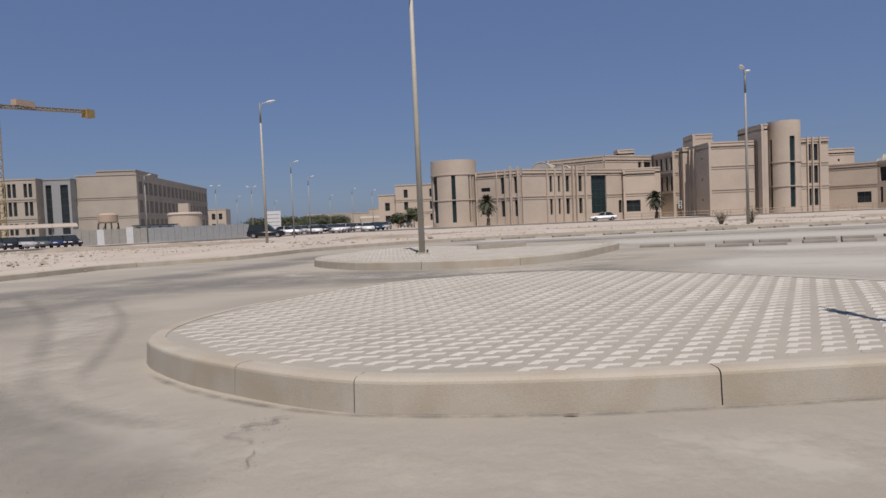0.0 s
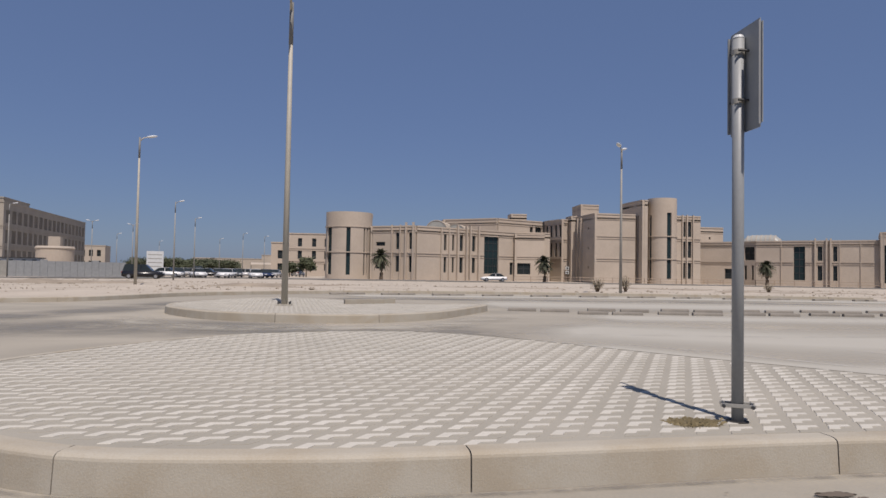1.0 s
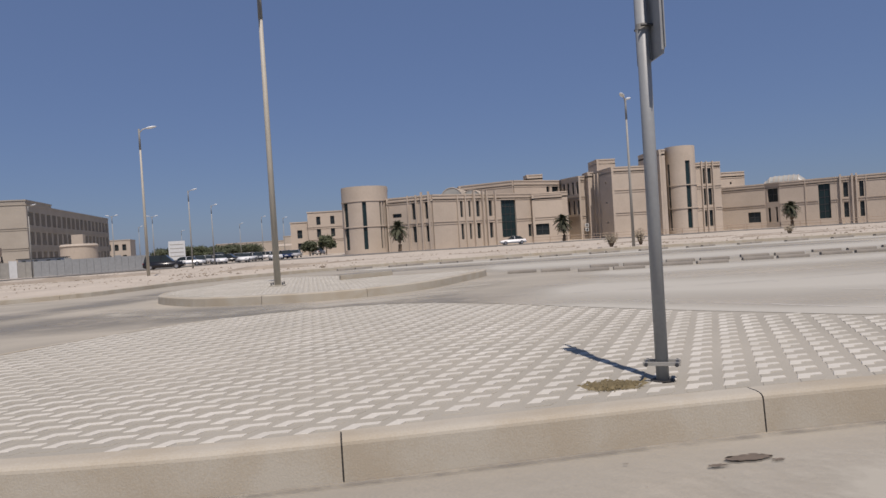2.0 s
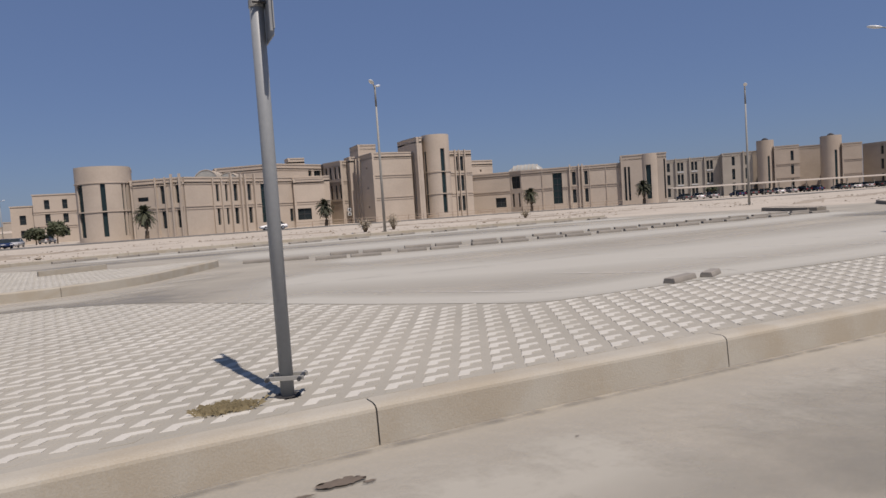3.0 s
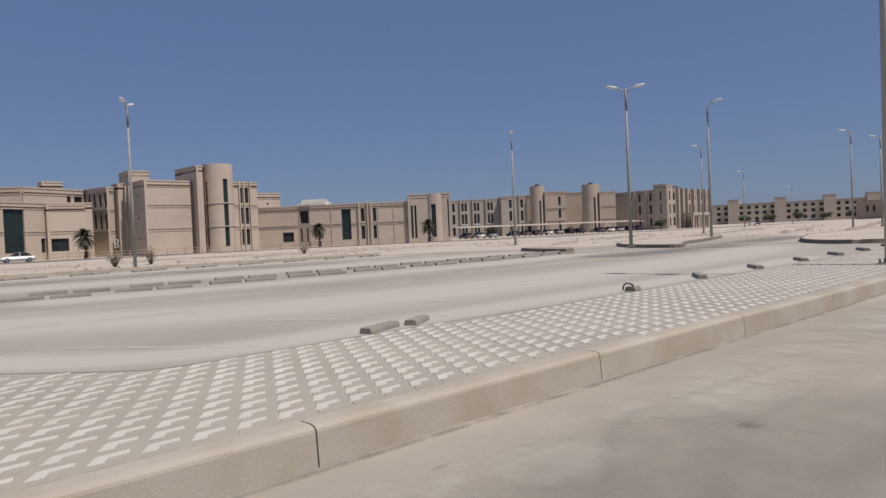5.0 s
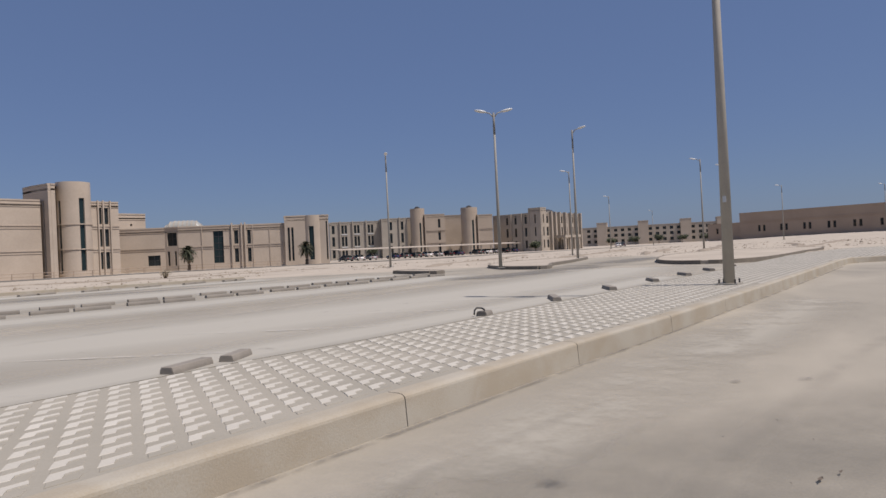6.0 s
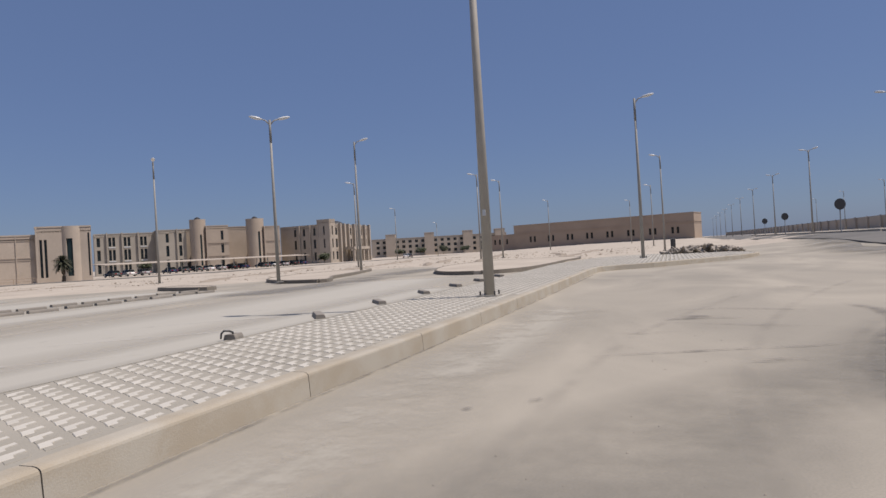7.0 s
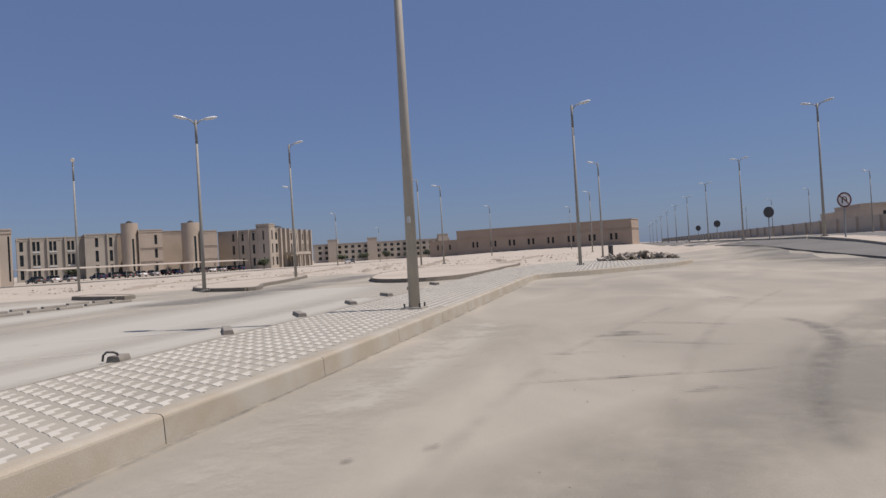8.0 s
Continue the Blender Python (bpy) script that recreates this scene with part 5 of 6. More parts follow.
# ---- plants ----
def palm(x, y, high, seed):
    rnd = random.Random(seed)
    top = thing("palm_tree", pose(x, y, height(x, y)), "date palm with a rough brown trunk and drooping dusty fronds", "palm tree", "palms by the building")
    bm = bmesh.new()
    path = [(0.1 * math.sin(k * 0.5), 0, high * 0.72 * k / 10 - 0.1) for k in range(11)]
    tube(bm, path, [0.30 + (0.05 if k % 2 else 0) - 0.008 * k for k in range(11)], 9)
    part("trunk", bm, M_BARK, top)
    bm = bmesh.new()
    c = Vector(path[-1])
    for k in range(130):
        a, lift = rnd.uniform(0, 6.283), rnd.uniform(-1.1, 1.45)
        ln = rnd.uniform(0.25, 0.35) * high
        d = Vector((math.cos(a) * math.cos(lift), math.sin(a) * math.cos(lift), math.sin(lift)))
        side = Vector((-math.sin(a), math.cos(a), 0))
        last = None
        for s in range(9):
            t = s / 8
            p = c + d * ln * t + Vector((0, 0, -0.42 * ln * t * t))
            if last is not None:
                for sg in (-1, 1):
                    w = 0.42 * (1 - 0.6 * t) * sg
                    tip = p + side * w + Vector((0, 0, -0.12)) + d * 0.12
                    bm.faces.new([bm.verts.new(q) for q in (last, p, tip)])
                    tip2 = (p + last) / 2 + side * w * 0.9 + Vector((0, 0, -0.2)) + d * 0.1
                    bm.faces.new([bm.verts.new(q) for q in (last, (p + last) / 2, tip2)])
            last = p
    part("crown", bm, M_PALM, top, "drooping dusty green fronds")


def leafy_tree(x, y, high, wide, seed, trunk=0.35, z=0.0, label="round-crowned small street tree in front of the building", group=""):
    rnd = random.Random(seed)
    top = thing("tree", pose(x, y, z + height(x, y)), label, "tree", group)
    bm = bmesh.new()
    tube(bm, [(0, 0, -0.2), (0.05, 0, high * trunk * 0.6), (0, 0.04, high * trunk * 1.2)], [0.14, 0.11, 0.07], 8)
    part("trunk", bm, M_BARK, top)
    ends = []
    for k in range(7):
        a = k * 0.9 + rnd.uniform(-0.2, 0.2)
        e = Vector((math.cos(a) * wide * 0.3, math.sin(a) * wide * 0.3, high * rnd.uniform(0.55, 0.85)))
        bm = bmesh.new()
        tube(bm, [(0, 0, high * trunk), e * 0.6 + Vector((0, 0, high * trunk * 0.4)), e], [0.06, 0.04, 0.02], 5)
        part("limb", bm, M_BARK, top)
        ends.append(e)
    ends += [Vector((rnd.gauss(0, wide * 0.22), rnd.gauss(0, wide * 0.22), high * rnd.uniform(0.45, 0.9))) for _ in range(9)]
    bm = bmesh.new()
    for e in ends:
        for _ in range(80):
            p = e + Vector((rnd.gauss(0, wide * 0.12), rnd.gauss(0, wide * 0.12), rnd.gauss(0, high * 0.085)))
            u = Vector((rnd.gauss(0, 1), rnd.gauss(0, 1), rnd.gauss(0, 1))).normalized() * 0.26
            v = u.orthogonal() * rnd.uniform(0.35, 0.6)
            bm.faces.new([bm.verts.new(q) for q in (p - u, p + v, p + u, p - v)])
    part("crown", bm, M_LEAF, top, "dense crown of small dark leaves")


def bush(x, y, high, seed, z=0.0):
    rnd = random.Random(seed)
    top = thing("bush", pose(x, y, z + height(x, y)), "dry grey-brown desert bush growing in the sand", "bush", "desert bushes")
    bm = bmesh.new()
    lv = bmesh.new()
    for _ in range(46):
        a, r = rnd.uniform(0, 6.28), rnd.uniform(0.1, 0.55)
        e = Vector((math.cos(a) * r, math.sin(a) * r, high * rnd.uniform(0.5, 1.05)))
        tube(bm, [(math.cos(a) * 0.05, math.sin(a) * 0.05, -0.05), e * 0.5 + Vector((0, 0, 0.1)), e], [0.014, 0.009, 0.004], 4, False)
        for _ in range(9):
            p = e * rnd.uniform(0.45, 1.0) + Vector((rnd.gauss(0, 0.05), rnd.gauss(0, 0.05), rnd.gauss(0, 0.05)))
            u = Vector((rnd.gauss(0, 1), rnd.gauss(0, 1), rnd.gauss(0, 1))).normalized() * 0.05
            v = u.orthogonal() * 0.5
            lv.faces.new([lv.verts.new(q) for q in (p - u, p + v, p + u, p - v)])
    part("branch_mass", bm, M_BARK, top)
    part("leaves", lv, M_BUSH, top)


palm(1.9, 117.5, 6.2, 1)
palm(31.6, 119.5, 5.6, 2)
palm(75.6, 121.0, 5.6, 3)
palm(92.6, 106.3, 5.4, 4)
leafy_tree(-13.5, 146, 4.0, 3.2, 5)
leafy_tree(-17.0, 146, 3.0, 3.0, 6)
leafy_tree(184, 107.9, 3.2, 3.0, 7)
leafy_tree(154.6, 149.2, 3.6, 3.4, 8)
for k in range(22):
    az, r = radians(-18.2 + 0.33 * k), 225 + 12 * math.sin(k * 2.1)
    leafy_tree(r * math.sin(az), r * math.cos(az), 3.4 + 0.8 * math.sin(k * 1.7), 6.5, 30 + k, 0.25, 0.4, "dark green tree in a row behind the distant car park", "distant row of trees")
for k in range(9):
    leafy_tree(330 + 9 * k, 150 - 9 * k, 4.0 + (k % 3) * 0.5, 5.0, 60 + k, 0.3, 0, "dark tree in front of the far building", "trees by the far building")
bush(15.4, 44.5, 0.95, 1)
bush(18.0, 46.0, 1.15, 2)
bush(33.0, 52.5, 0.75, 3)


# ---- cars ----
M_TYRE = mat("tyre_rubber", (0.02, 0.02, 0.02), None, 3, 0.8)
M_RIM = mat("alloy_rim", (0.45, 0.45, 0.46), None, 3, 0.35, metal=0.8)
M_LIGHT = mat("headlight_glass", (0.7, 0.7, 0.7), None, 3, 0.15)
M_TAIL = mat("tail_light", (0.30, 0.01, 0.01), None, 3, 0.25)
PAINT = {n: mat(n + "_car_paint", c, None, 0.5, 0.25) for n, c in (("white", (0.80, 0.80, 0.79)), ("black", (0.012, 0.013, 0.018)), ("silver", (0.42, 0.42, 0.43)), ("grey", (0.10, 0.105, 0.11)), ("blue", (0.02, 0.035, 0.09)))}


def car(colour, suv=False):
    top = thing("car", Matrix(), f"parked {colour} {'off-road car' if suv else 'saloon car'} with dark windows", "car")
    L, W, H = (4.8, 1.85, 1.8) if suv else (4.55, 1.78, 1.45)
    belt = 1.0 if suv else 0.88
    low = [(-L / 2, 0.35), (-L / 2 + 0.03, belt - 0.15), (-L / 2 + 0.15, belt), (L / 2 - 1.2, belt), (L / 2 - 0.2, belt - 0.12), (L / 2, belt - 0.3), (L / 2, 0.32), (L / 2 - 0.3, 0.24), (-L / 2 + 0.3, 0.24)]
    roof = [(-L / 2 + (0.12 if suv else 0.45), belt - 0.005), (-L / 2 + (0.35 if suv else 1.1), H - 0.05), (-L / 2 + 1.6, H), (0.35, H - 0.02), (L / 2 - 1.25, belt - 0.005)]
    bm = bmesh.new()
    a = [bm.verts.new((x, -W / 2, z)) for x, z in low]
    b = [bm.verts.new((x, W / 2, z)) for x, z in low]
    bm.faces.new(a)
    bm.faces.new(b[::-1])
    for k in range(len(low)):
        j = (k + 1) % len(low)
        bm.faces.new((a[k], b[k], b[j], a[j]))
    bmesh.ops.bevel(bm, geom=bm.edges[:], offset=0.05, segments=2, affect="EDGES")
    part("body", bm, PAINT[colour], top, smooth=True)

    def cabin(sx, z0, inset_, lift):
        bm = bmesh.new()
        c = [bm.verts.new((x * sx, -(W / 2 - inset_ - 0.2 * (z - belt)), z + lift)) for x, z in roof]
        d = [bm.verts.new((x * sx, W / 2 - inset_ - 0.2 * (z - belt), z + lift)) for x, z in roof]
        bm.faces.new(c)
        bm.faces.new(d[::-1])
        for k in range(len(roof)):
            j = (k + 1) % len(roof)
            bm.faces.new((c[k], d[k], d[j], c[j]))
        return bm
    part("glazing", cabin(1.0, 0, 0.06, 0), M_GLASS, top, "dark tinted glass")
    bm = bmesh.new()
    for p, q, w in ((1, 2, 0.0), (2, 3, 0.0)):
        (x0, z0), (x1, z1) = roof[p], roof[q]
        y0, y1 = W / 2 - 0.06 - 0.2 * (z0 - belt), W / 2 - 0.06 - 0.2 * (z1 - belt)
        v = [bm.verts.new(t) for t in ((x0, -y0, z0 + 0.02), (x1, -y1, z1 + 0.02), (x1, y1, z1 + 0.02), (x0, y0, z0 + 0.02), (x0, -y0, z0 - 0.06), (x1, -y1, z1 - 0.06), (x1, y1, z1 - 0.06), (x0, y0, z0 - 0.06))]
        for f in ((0, 1, 2, 3), (4, 7, 6, 5), (0, 4, 5, 1), (1, 5, 6, 2), (2, 6, 7, 3), (3, 7, 4, 0)):
            bm.faces.new([v[t] for t in f])
    bmesh.ops.remove_doubles(bm, verts=bm.verts, dist=0.001)
    part("roof", bm, PAINT[colour], top)
    for s in (-1, 1):
        bm = bmesh.new()
        box(bm, -0.25, -0.15, s * (W / 2 - 0.10) - 0.03, s * (W / 2 - 0.10) + 0.03, belt, H - 0.08)
        part("pillar", bm, PAINT[colour], top)
    for x in (-L / 2 + 0.85, L / 2 - 0.85):
        for s in (-1, 1):
            bm = bmesh.new()
            tube(bm, [(x, s * (W / 2 - 0.2), 0.33), (x, s * (W / 2 + 0.01), 0.33)], [0.33, 0.33], 18)
            w = part("tyre", bm, M_TYRE, top)
            bm = bmesh.new()
            tube(bm, [(x, s * (W / 2 - 0.1), 0.33), (x, s * (W / 2 + 0.02), 0.33)], [0.21, 0.20], 12)
            part("rim", bm, M_RIM, w)
    for s in (-1, 1):
        for x, m_, nm in ((L / 2 - 0.1, M_LIGHT, "headlight"), (-L / 2 + 0.0, M_TAIL, "tail_light")):
            bm = bmesh.new()
            box(bm, x - 0.03, x + 0.12, s * (W / 2 - 0.3) - 0.2, s * (W / 2 - 0.3) + 0.2, belt - 0.32, belt - 0.18) if nm == "headlight" else box(bm, x - 0.015, x + 0.1, s * (W / 2 - 0.25) - 0.2, s * (W / 2 - 0.25) + 0.2, belt - 0.25, belt - 0.1)
            part(nm, bm, m_, top)
    return top


def park(first, spots):
    for k, (x, y, turn) in enumerate(spots):
        if k == 0:
            first.matrix_world = pose(x, y, height(x, y) + 0.08, 0, 0, turn)
        else:
            copy_thing(first, pose(x, y, height(x, y) + 0.08, 0, 0, turn))


def polar(az, r):
    return -0.8 + r * math.sin(radians(az)), -0.7 + r * math.cos(radians(az))


RC = random.Random(5)
lot = {"white": [(21.8, 117.0, 180)], "silver": [], "grey": [], "black": [], "blue": []}
for k, colour in enumerate(("white", "grey", "silver", "white", "black", "silver", "white", "grey", "silver", "white", "blue", "silver")):
    x, y = polar(-15.6 + 0.74 * k, 112 + 7 * (k % 3))
    lot[colour].append((x, y, RC.uniform(-100, -60) if k % 4 else RC.uniform(-25, 10)))
for k in range(10):
    x, y = polar(-15.2 + 0.8 * k, 138)
    lot[("grey", "white", "silver", "white", "black")[k % 5]].append((x, y, RC.uniform(80, 100)))
u0, u1 = Vector((117, 123.0)), Vector((176, 109.5))
for k in range(17):
    p = u0.lerp(u1, (k + 0.5) / 17)
    if k in (3, 11):
        continue
    lot[("grey", "white", "silver", "black", "blue", "grey")[k % 6]].append((p.x, p.y + 0.4, 77 + RC.uniform(-4, 4)))
for k in range(6):
    x, y = polar(-36.4 + 0.95 * k, 97)
    lot[("grey", "black", "silver", "grey", "blue", "black")[k]].append((x, y, -40 + RC.uniform(-6, 6)))
lot["white"].append((222, 98, 20))
lot["grey"].append((228, 99, 20))
for colour, spots in lot.items():
    park(car(colour), spots)
park(car("black", True), [(*polar(-17.3, 92), 8), (*polar(-13.4, 124), -75)])
park(car("white", True), [(*polar(-20.0, 170), 0), (*polar(-5.6, 150), 80)])


# ---- shades, walls and works in the distance ----
def carport(name, a, b, deep, high, bays, label, curved=False):
    top = thing(name, Matrix(), label, "carport")
    a, b = Vector(a), Vector(b)
    d = (b - a).normalized()
    n = Vector((-d.y, d.x))
    for k in range(bays):
        p, q = a.lerp(b, k / bays), a.lerp(b, (k + 0.985) / bays)
        bm = bmesh.new()
        rows = []
        for s in range(5):
            t = s / 4
            z = high + (0.55 * math.sin(math.pi * t) if curved else 0.35 * t)
            rows.append([bm.verts.new((*(c + n * (t - 0.5) * deep), z + dz)) for c in (p, q) for dz in (0, 0.12)])
        for r, s in zip(rows, rows[1:]):
            for i, j in ((0, 1), (1, 3), (3, 2), (2, 0)):
                bm.faces.new((r[i], r[j], s[j], s[i]))
        bm.faces.new([rows[0][i] for i in (0, 2, 3, 1)])
        bm.faces.new([rows[-1][i] for i in (0, 1, 3, 2)])
        part("canopy", bm, M_PALE, top)
        bm = bmesh.new()
        c = p + n * 0.42 * deep
        tube(bm, [(c.x, c.y, -0.8), (c.x, c.y, high + 0.3)], [0.07, 0.07], 6)
        part("post", bm, M_STEEL, top)
        bm = bmesh.new()
        c = p - n * 0.42 * deep
        tube(bm, [(c.x, c.y, -0.8), (c.x, c.y, high + 0.02)], [0.07, 0.07], 6)
        part("post", bm, M_STEEL, top)


carport("carport", (116, 124.2), (176, 110.4), 5.5, 2.3, 16, "long pale flat-roofed carport sheltering parked cars")
carport("shade_tent", polar(-37.5, 121), polar(-31.0, 121), 5, 2.4, 4, "white curved shade canopies over parked cars", True)
carport("shade_tent", polar(-9.4, 190), polar(-7.2, 190), 6, 2.2, 1, "pale curved shade canopy in the distant car park", True)


def hoarding():
    top = thing("site_hoarding", Matrix(), "grey concrete panel hoarding round the building site", "fence")
    a, b = Vector(polar(-31.3, 106)), Vector(polar(-18.6, 112))
    for k in range(26):
        p, q = a.lerp(b, k / 26), a.lerp(b, (k + 0.97) / 26)
        d = (q - p).normalized()
        n = Vector((-d.y, d.x)) * 0.1
        bm = bmesh.new()
        prism(bm, [tuple(p - n), tuple(q - n), tuple(q + n), tuple(p + n)], -0.7, 1.75 if k % 7 else 1.95)
        part("panel", bm, M_GREYP if k > 9 else M_LAMP if k in (3, 7) else M_STEEL, top)


hoarding()


def water_tank():
    x, y = polar(-28.9, 122)
    top = thing("water_tank", pose(x, y, -0.35), "brown water tank raised on a steel frame", "water tank")
    for sx in (-1.3, 1.3):
        for sy in (-1.3, 1.3):
            bm = bmesh.new()
            tube(bm, [(sx, sy, -0.3), (sx * 0.8, sy * 0.8, 3.2)], [0.12, 0.12], 6)
            part("leg", bm, M_DARK, top)
        bm = bmesh.new()
        tube(bm, [(sx, -1.3, 0.4), (sx * 0.85, 1.1, 2.9)], [0.07, 0.07], 5)
        part("brace", bm, M_DARK, top)
    bm = bmesh.new()
    tube(bm, [(0, 0, 3.2), (0, 0, 3.4), (0, 0, 4.5), (0, 0, 4.8)], [1.4, 1.5, 1.5, 0.9], 20)
    part("tank", bm, M_BROWN, top)


water_tank()


def site_cabin():
    x, y = polar(-25.6, 112)
    top = thing("site_cabin", pose(x, y, -0.4, 0, 0, 12), "white site cabin with a dark open awning", "cabin")
    bm = bmesh.new()
    box(bm, -2.9, 2.9, -1.2, 1.2, 0, 2.5)
    part("body", bm, M_LAMP, top)
    bm = bmesh.new()
    box(bm, -3.1, 3.1, -1.4, 1.4, 2.5, 2.62)
    part("roof", bm, M_DARK, top)
    for u in (-2.2, -0.7, 0.9, 2.2):
        bm = bmesh.new()
        box(bm, u - 0.25, u + 0.25, -1.24, -1.205, 1.9, 2.3)
        part("window", bm, M_GLASS, top)


site_cabin()


def pump_house():
    x, y = polar(-23.4, 136)
    top = thing("round_house", pose(x, y, 0), "low round beige building beside the building site", "building")
    bm = bmesh.new()
    tube(bm, [(0, 0, -0.5), (0, 0, 3.9), (0, 0, 4.15)], [3.0, 3.0, 3.15], 32)
    part("wall", bm, M_STONE, top, smooth=False)
    bm = bmesh.new()
    tube(bm, [(0, 0, 4.15), (0, 0, 4.5)], [3.15, 2.9], 32)
    part("parapet", bm, M_PALE, top)
    bm = bmesh.new()
    box(bm, -1.0, 1.0, -0.5, 0.5, 4.5, 6.2)
    part("roof_cabin", bm, M_PALE, top)


pump_house()


def billboard():
    x, y = polar(-16.6, 140)
    top = thing("billboard", pose(x, y, -0.4, 0, 0, 15), "white site billboard on two posts, its lines too small to read", "billboard")
    bm = bmesh.new()
    box(bm, -1.5, 1.5, -0.08, 0.08, 1.0, 4.6)
    part("panel", bm, M_LAMP, top)
    for k in range(4):
        bm = bmesh.new()
        box(bm, -1.25, 1.2, -0.09, -0.083, 1.6 + 0.75 * k, 1.75 + 0.75 * k)
        part("line", bm, M_STEEL, top)
    for u in (-1.1, 1.1):
        bm = bmesh.new()
        tube(bm, [(u, 0.12, -0.3), (u, 0.12, 4.3)], [0.08, 0.08], 6)
        part("post", bm, M_STEEL, top)


billboard()


def small_building():
    b = thing("small_building", Matrix(), "beige three-storey annex with dark windows behind the palms", "building")
    lv = ((1.0, 2.6), (3.8, 5.8), (6.8, 8.8))
    block(b, -19.5, -8.5, 166, 182, 9.8, M_STONE, front=rows_of([2.6, 6.0, 9.0], 1.0, lv), grooves=(3.2, 6.3))
    block(b, -24, -19.5, 168, 180, 7.6, M_STONE, front=rows_of([2.2], 1.2, lv[:2]))
    b2 = thing("distant_hall", Matrix(), "far pale low hall across the car park", "building")
    block(b2, -66, -14, 262, 280, 4.8, M_PALE)
    block(b2, -40, -22, 258, 264, 6.2, M_PALE)
    b3 = thing("distant_house", pose(-101, 246, 0, 0, 0, 12), "pale distant house with dark openings beyond the site", "building")
    block(b3, 0, 9, 0, 12, 8.2, M_PALE, front=rows_of([2, 4.5, 7], 1.3, ((1, 3), (4.6, 6.8))))
    b4 = thing("roadside_building", pose(172, -58, 1, 0, 0, 0), "distant beige flat-roofed building behind the boundary wall", "building")
    block(b4, 0, 42, 0, 10, 4.9, M_STONE, left=rows_of([2.5, 6.5], 1.2, ((3.0, 4.2),)))
    block(b4, 14, 36, 1, 8, 6.2, M_STONE)


small_building()

M_CRANE = mat("crane_paint", (0.310, 0.224, 0.077), (0.241, 0.172, 0.069), 2, 0.5)


def crane():
    top = thing("tower_crane", pose(-77.0, 105.0, 0, 0, 0, 75), "yellow lattice tower crane standing on the building site", "crane")

    def lattice(name, a, b, w, n):
        a, b = Vector(a), Vector(b)
        d = (b - a).normalized()
        q = d.to_track_quat("Z", "Y")
        cs = [q @ Vector((sx * w / 2, sy * w / 2, 0)) for sx, sy in ((-1, -1), (1, -1), (1, 1), (-1, 1))]
        bm = bmesh.new()
        for c in cs:
            tube(bm, [a + c, b + c], [0.09, 0.09], 5)
        for k in range(n):
            p, r = a.lerp(b, k / n), a.lerp(b, (k + 1) / n)
            for i in range(4):
                tube(bm, [p + cs[i], r + cs[(i + 1) % 4]], [0.06, 0.06], 4, False)
                tube(bm, [p + cs[i], p + cs[(i + 1) % 4]], [0.06, 0.06], 4, False)
        part(name, bm, M_CRANE, top)
    lattice("mast", (0, 0, -0.5), (0, 0, 34), 1.3, 24)
    lattice("counter_jib", (0, 0, 22.4), (20.2, 0, 24.2), 0.5, 16)
    lattice("jib", (0, 0, 22.4), (-36, 0, 24), 0.9, 22)
    bm = bmesh.new()
    box(bm, 18.6, 20.4, -0.7, 0.7, 23.0, 24.5)
    part("counterweight", bm, M_CRANE, top)
    bm = bmesh.new()
    box(bm, 4.0, 7.6, -0.6, 0.6, 23.1, 24.1)
    part("winch", bm, M_BROWN, top)
    bm = bmesh.new()
    box(bm, -1.2, 0.8, 0.7, 2.0, 20.4, 22.0)
    part("cab", bm, M_GREYP, top)


crane()

surface("side_road", [(-62, 40), (-54, 40), (-38, 78), (-27, 104), (-16, 106), (40, 109), (66, 110), (88, 100), (108, 86), (130, 84), (240, 84), (240, 92), (130, 93), (112, 96), (92, 108), (68, 120), (40, 119), (-16, 118), (-30, 112), (-42, 92)], M_ASPH, 0.10, "dark asphalt side road past the building site and the campus", cell=12.0)
ribbon("guard_rail", [(-52.5, 40), (-40, 70), (-30, 96), (-26, 103)], 0.5, M_STEEL, 0.36, "pale kerb line of the side road", step=4)


# ---- road signs by the main road ----
M_SIGNW = mat("sign_white", (0.75, 0.75, 0.74), None, 3, 0.5)
M_SIGNR = mat("faded_dark_red", (0.10, 0.028, 0.026), None, 3, 0.5)


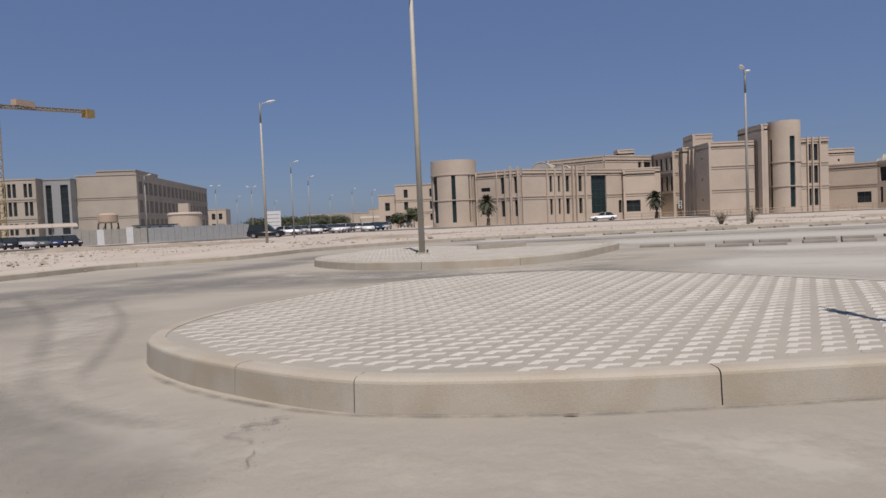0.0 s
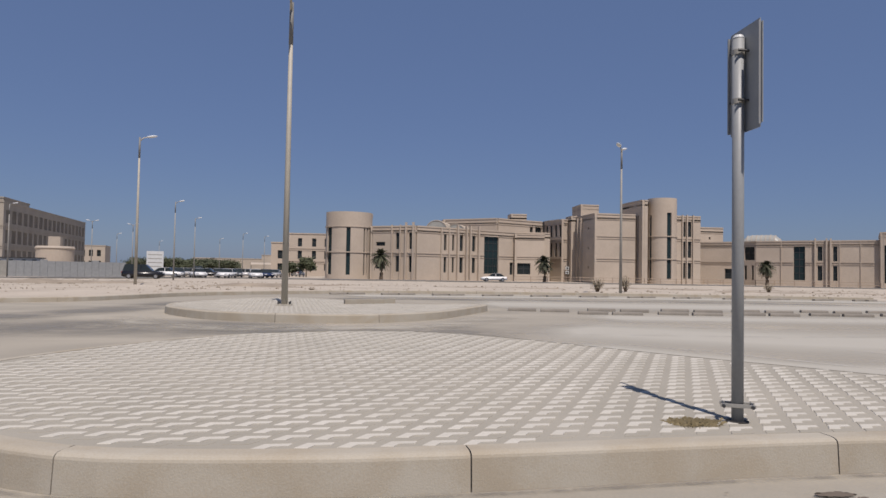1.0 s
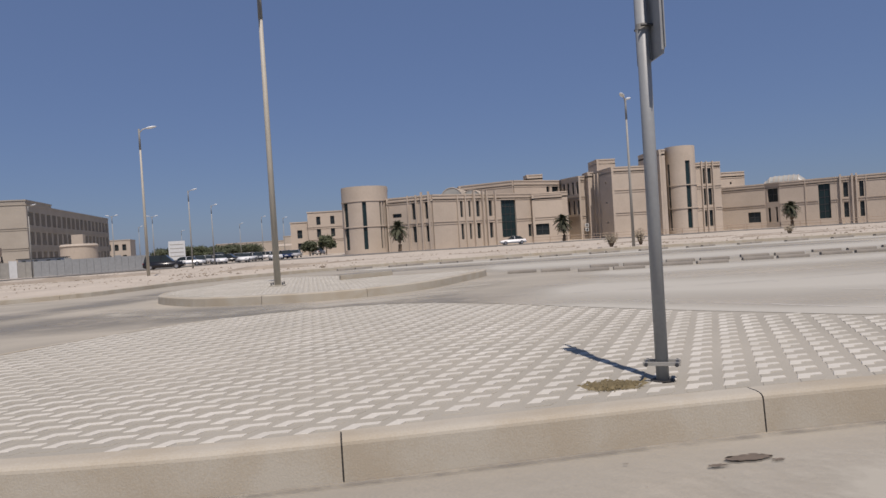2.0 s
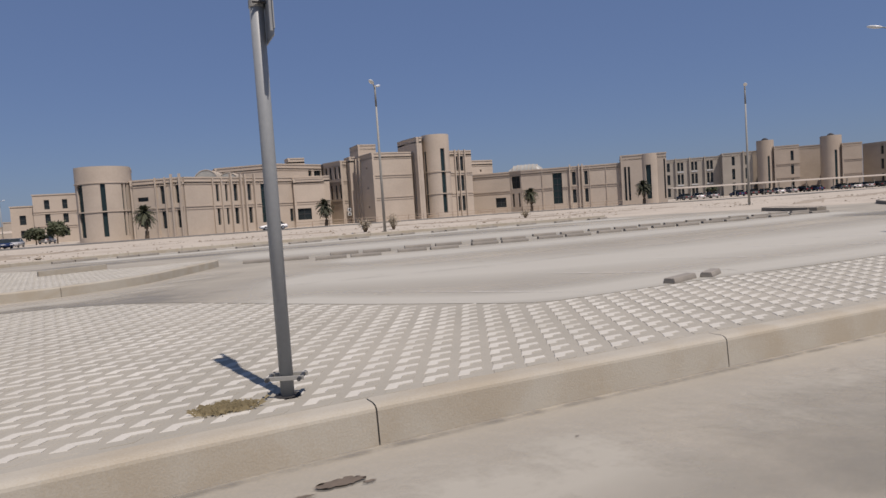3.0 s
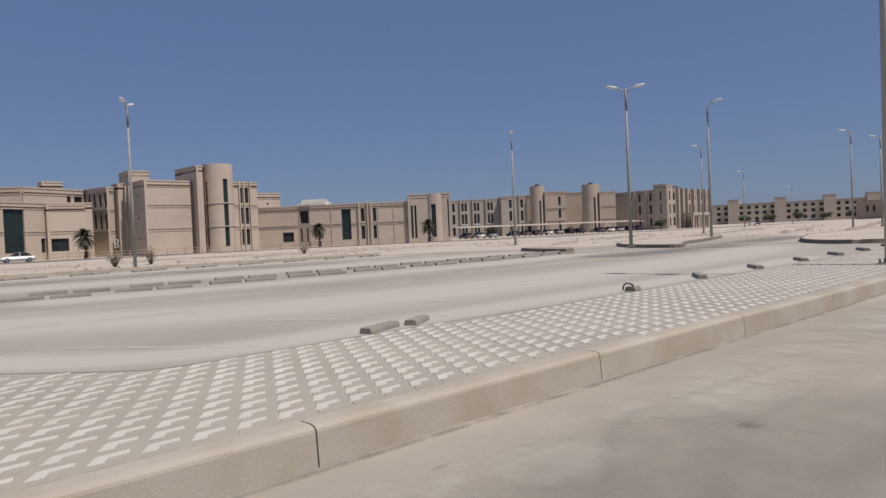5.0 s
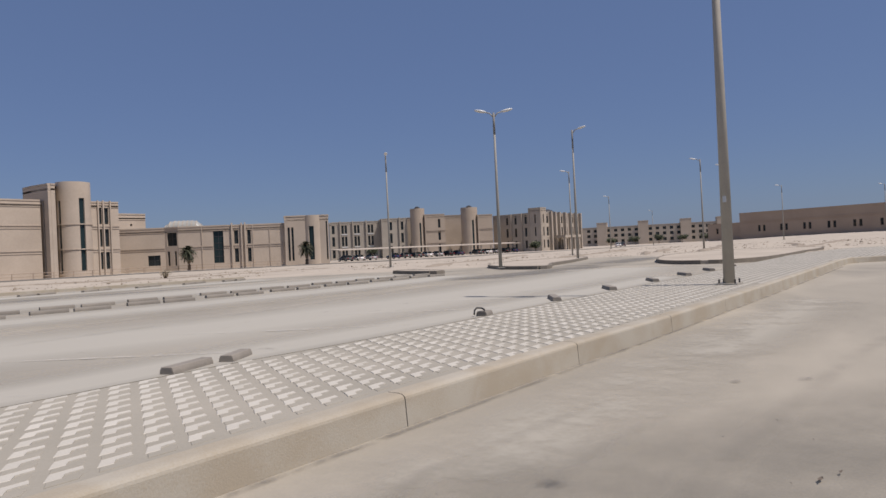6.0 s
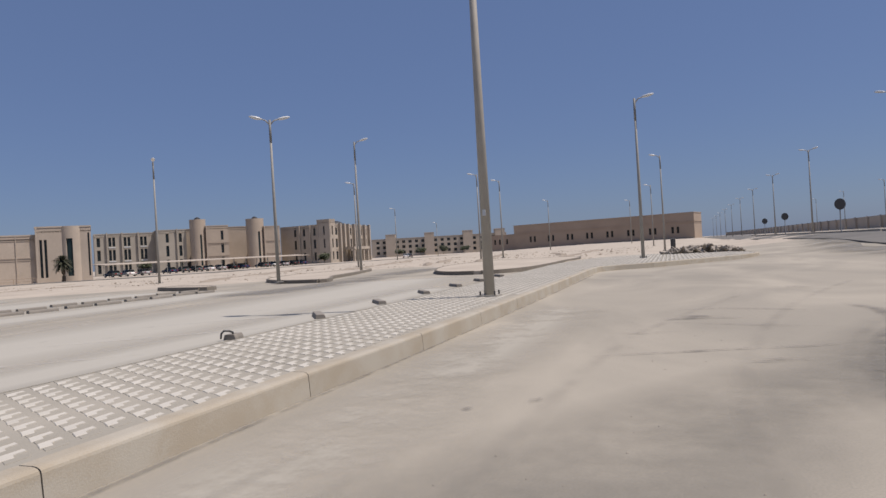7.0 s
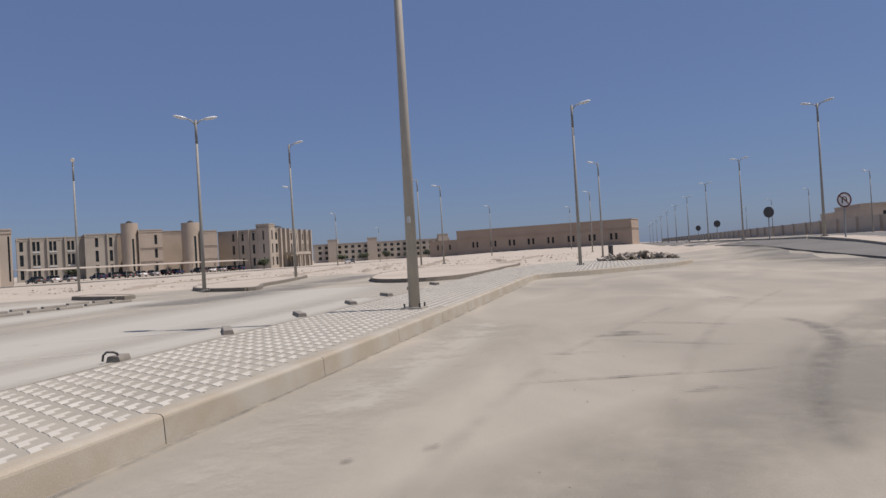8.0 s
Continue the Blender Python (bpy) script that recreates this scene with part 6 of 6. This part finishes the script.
def round_sign(x, y, z, face, high=2.5, r=0.42, turn=90.0):
    top = thing("round_road_sign", pose(x, y, z, 0, 0, turn), "white no U-turn sign with dark rim on a grey post" if face else "round road sign seen from its dark grey back on a post", "road sign")
    bm = bmesh.new()
    tube(bm, [(0, 0.06, -0.2), (0, 0.06, high + 0.3)], [0.045, 0.045], 8)
    part("pole", bm, M_GREYP, top)
    bm = bmesh.new()
    tube(bm, [(0, 0, high), (0, 0.02, high)], [r, r], 28)
    disc = part("disc", bm, M_SIGNW if face else M_DARK, top)
    if face:
        bm = bmesh.new()
        for k in range(28):
            a0, a1 = 2 * math.pi * k / 28, 2 * math.pi * (k + 1) / 28
            v = [bm.verts.new((q * math.cos(a), -0.008, high + q * math.sin(a))) for a, q in ((a0, r), (a1, r), (a1, r * 0.8), (a0, r * 0.8))]
            bm.faces.new(v)
        bmesh.ops.remove_doubles(bm, verts=bm.verts, dist=0.0005)
        part("rim", bm, M_SIGNR, disc)
        bm = bmesh.new()
        tube(bm, [(-0.13, -0.012, high - 0.2), (-0.13, -0.012, high + 0.08), (-0.07, -0.012, high + 0.17), (0.07, -0.012, high + 0.17), (0.13, -0.012, high + 0.08), (0.13, -0.012, high - 0.08)], [0.035] * 6, 6)
        part("arrow", bm, M_DARK, disc)
        bm = bmesh.new()
        tube(bm, [(-0.27, -0.014, high + 0.24), (0.27, -0.014, high - 0.24)], [0.03, 0.03], 6)
        part("bar", bm, M_SIGNR, disc)


def by_road(az, r):
    return 6.10 + r * math.sin(radians(az)), 0.15 + r * math.cos(radians(az))


for az, r, face in ((104.6, 45, True), (99.6, 60, False), (95.9, 92, False), (94.5, 118, False)):
    x, y = by_road(az, r)
    round_sign(x, y, height(x, y) + 0.1, face, 2.2 if face else 2.2, 0.44, -70)


def bollards():
    for x, y in ((70.5, 2.8), (71.4, 2.7), (72.3, 3.0)):
        bm = bmesh.new()
        tube(bm, [(0, 0, -0.1), (0, 0, 1.1), (0, 0, 1.15)], [0.09, 0.09, 0.05], 8)
        ob = new("bollard", mesh("bollard", bm, M_DARK))
        ob.matrix_world = pose(x, y, height(x, y))
        tagged(ob, "dark short post standing in the sand", "bollard", "bollards")


bollards()


def railing():
    top = thing("railing", Matrix(), "low dark railing in front of the beige building", "railing")
    for a, b in (((26, 119.5), (66, 119.5)), ((68.8, 132.3), (74.9, 123.6)), ((74.9, 123.6), (89.5, 109.0))):
        a, b = Vector(a), Vector(b)
        n = max(2, int((b - a).length / 3))
        for k in range(n + 1):
            p = a.lerp(b, k / n)
            bm = bmesh.new()
            tube(bm, [(p.x, p.y, -0.6), (p.x, p.y, 0.65)], [0.07, 0.07], 5)
            part("post", bm, M_BROWN, top)
        for z in (0.1, 0.6):
            bm = bmesh.new()
            tube(bm, [(a.x, a.y, z), (b.x, b.y, z)], [0.045, 0.045], 5)
            part("rail", bm, M_BROWN, top)



railing()
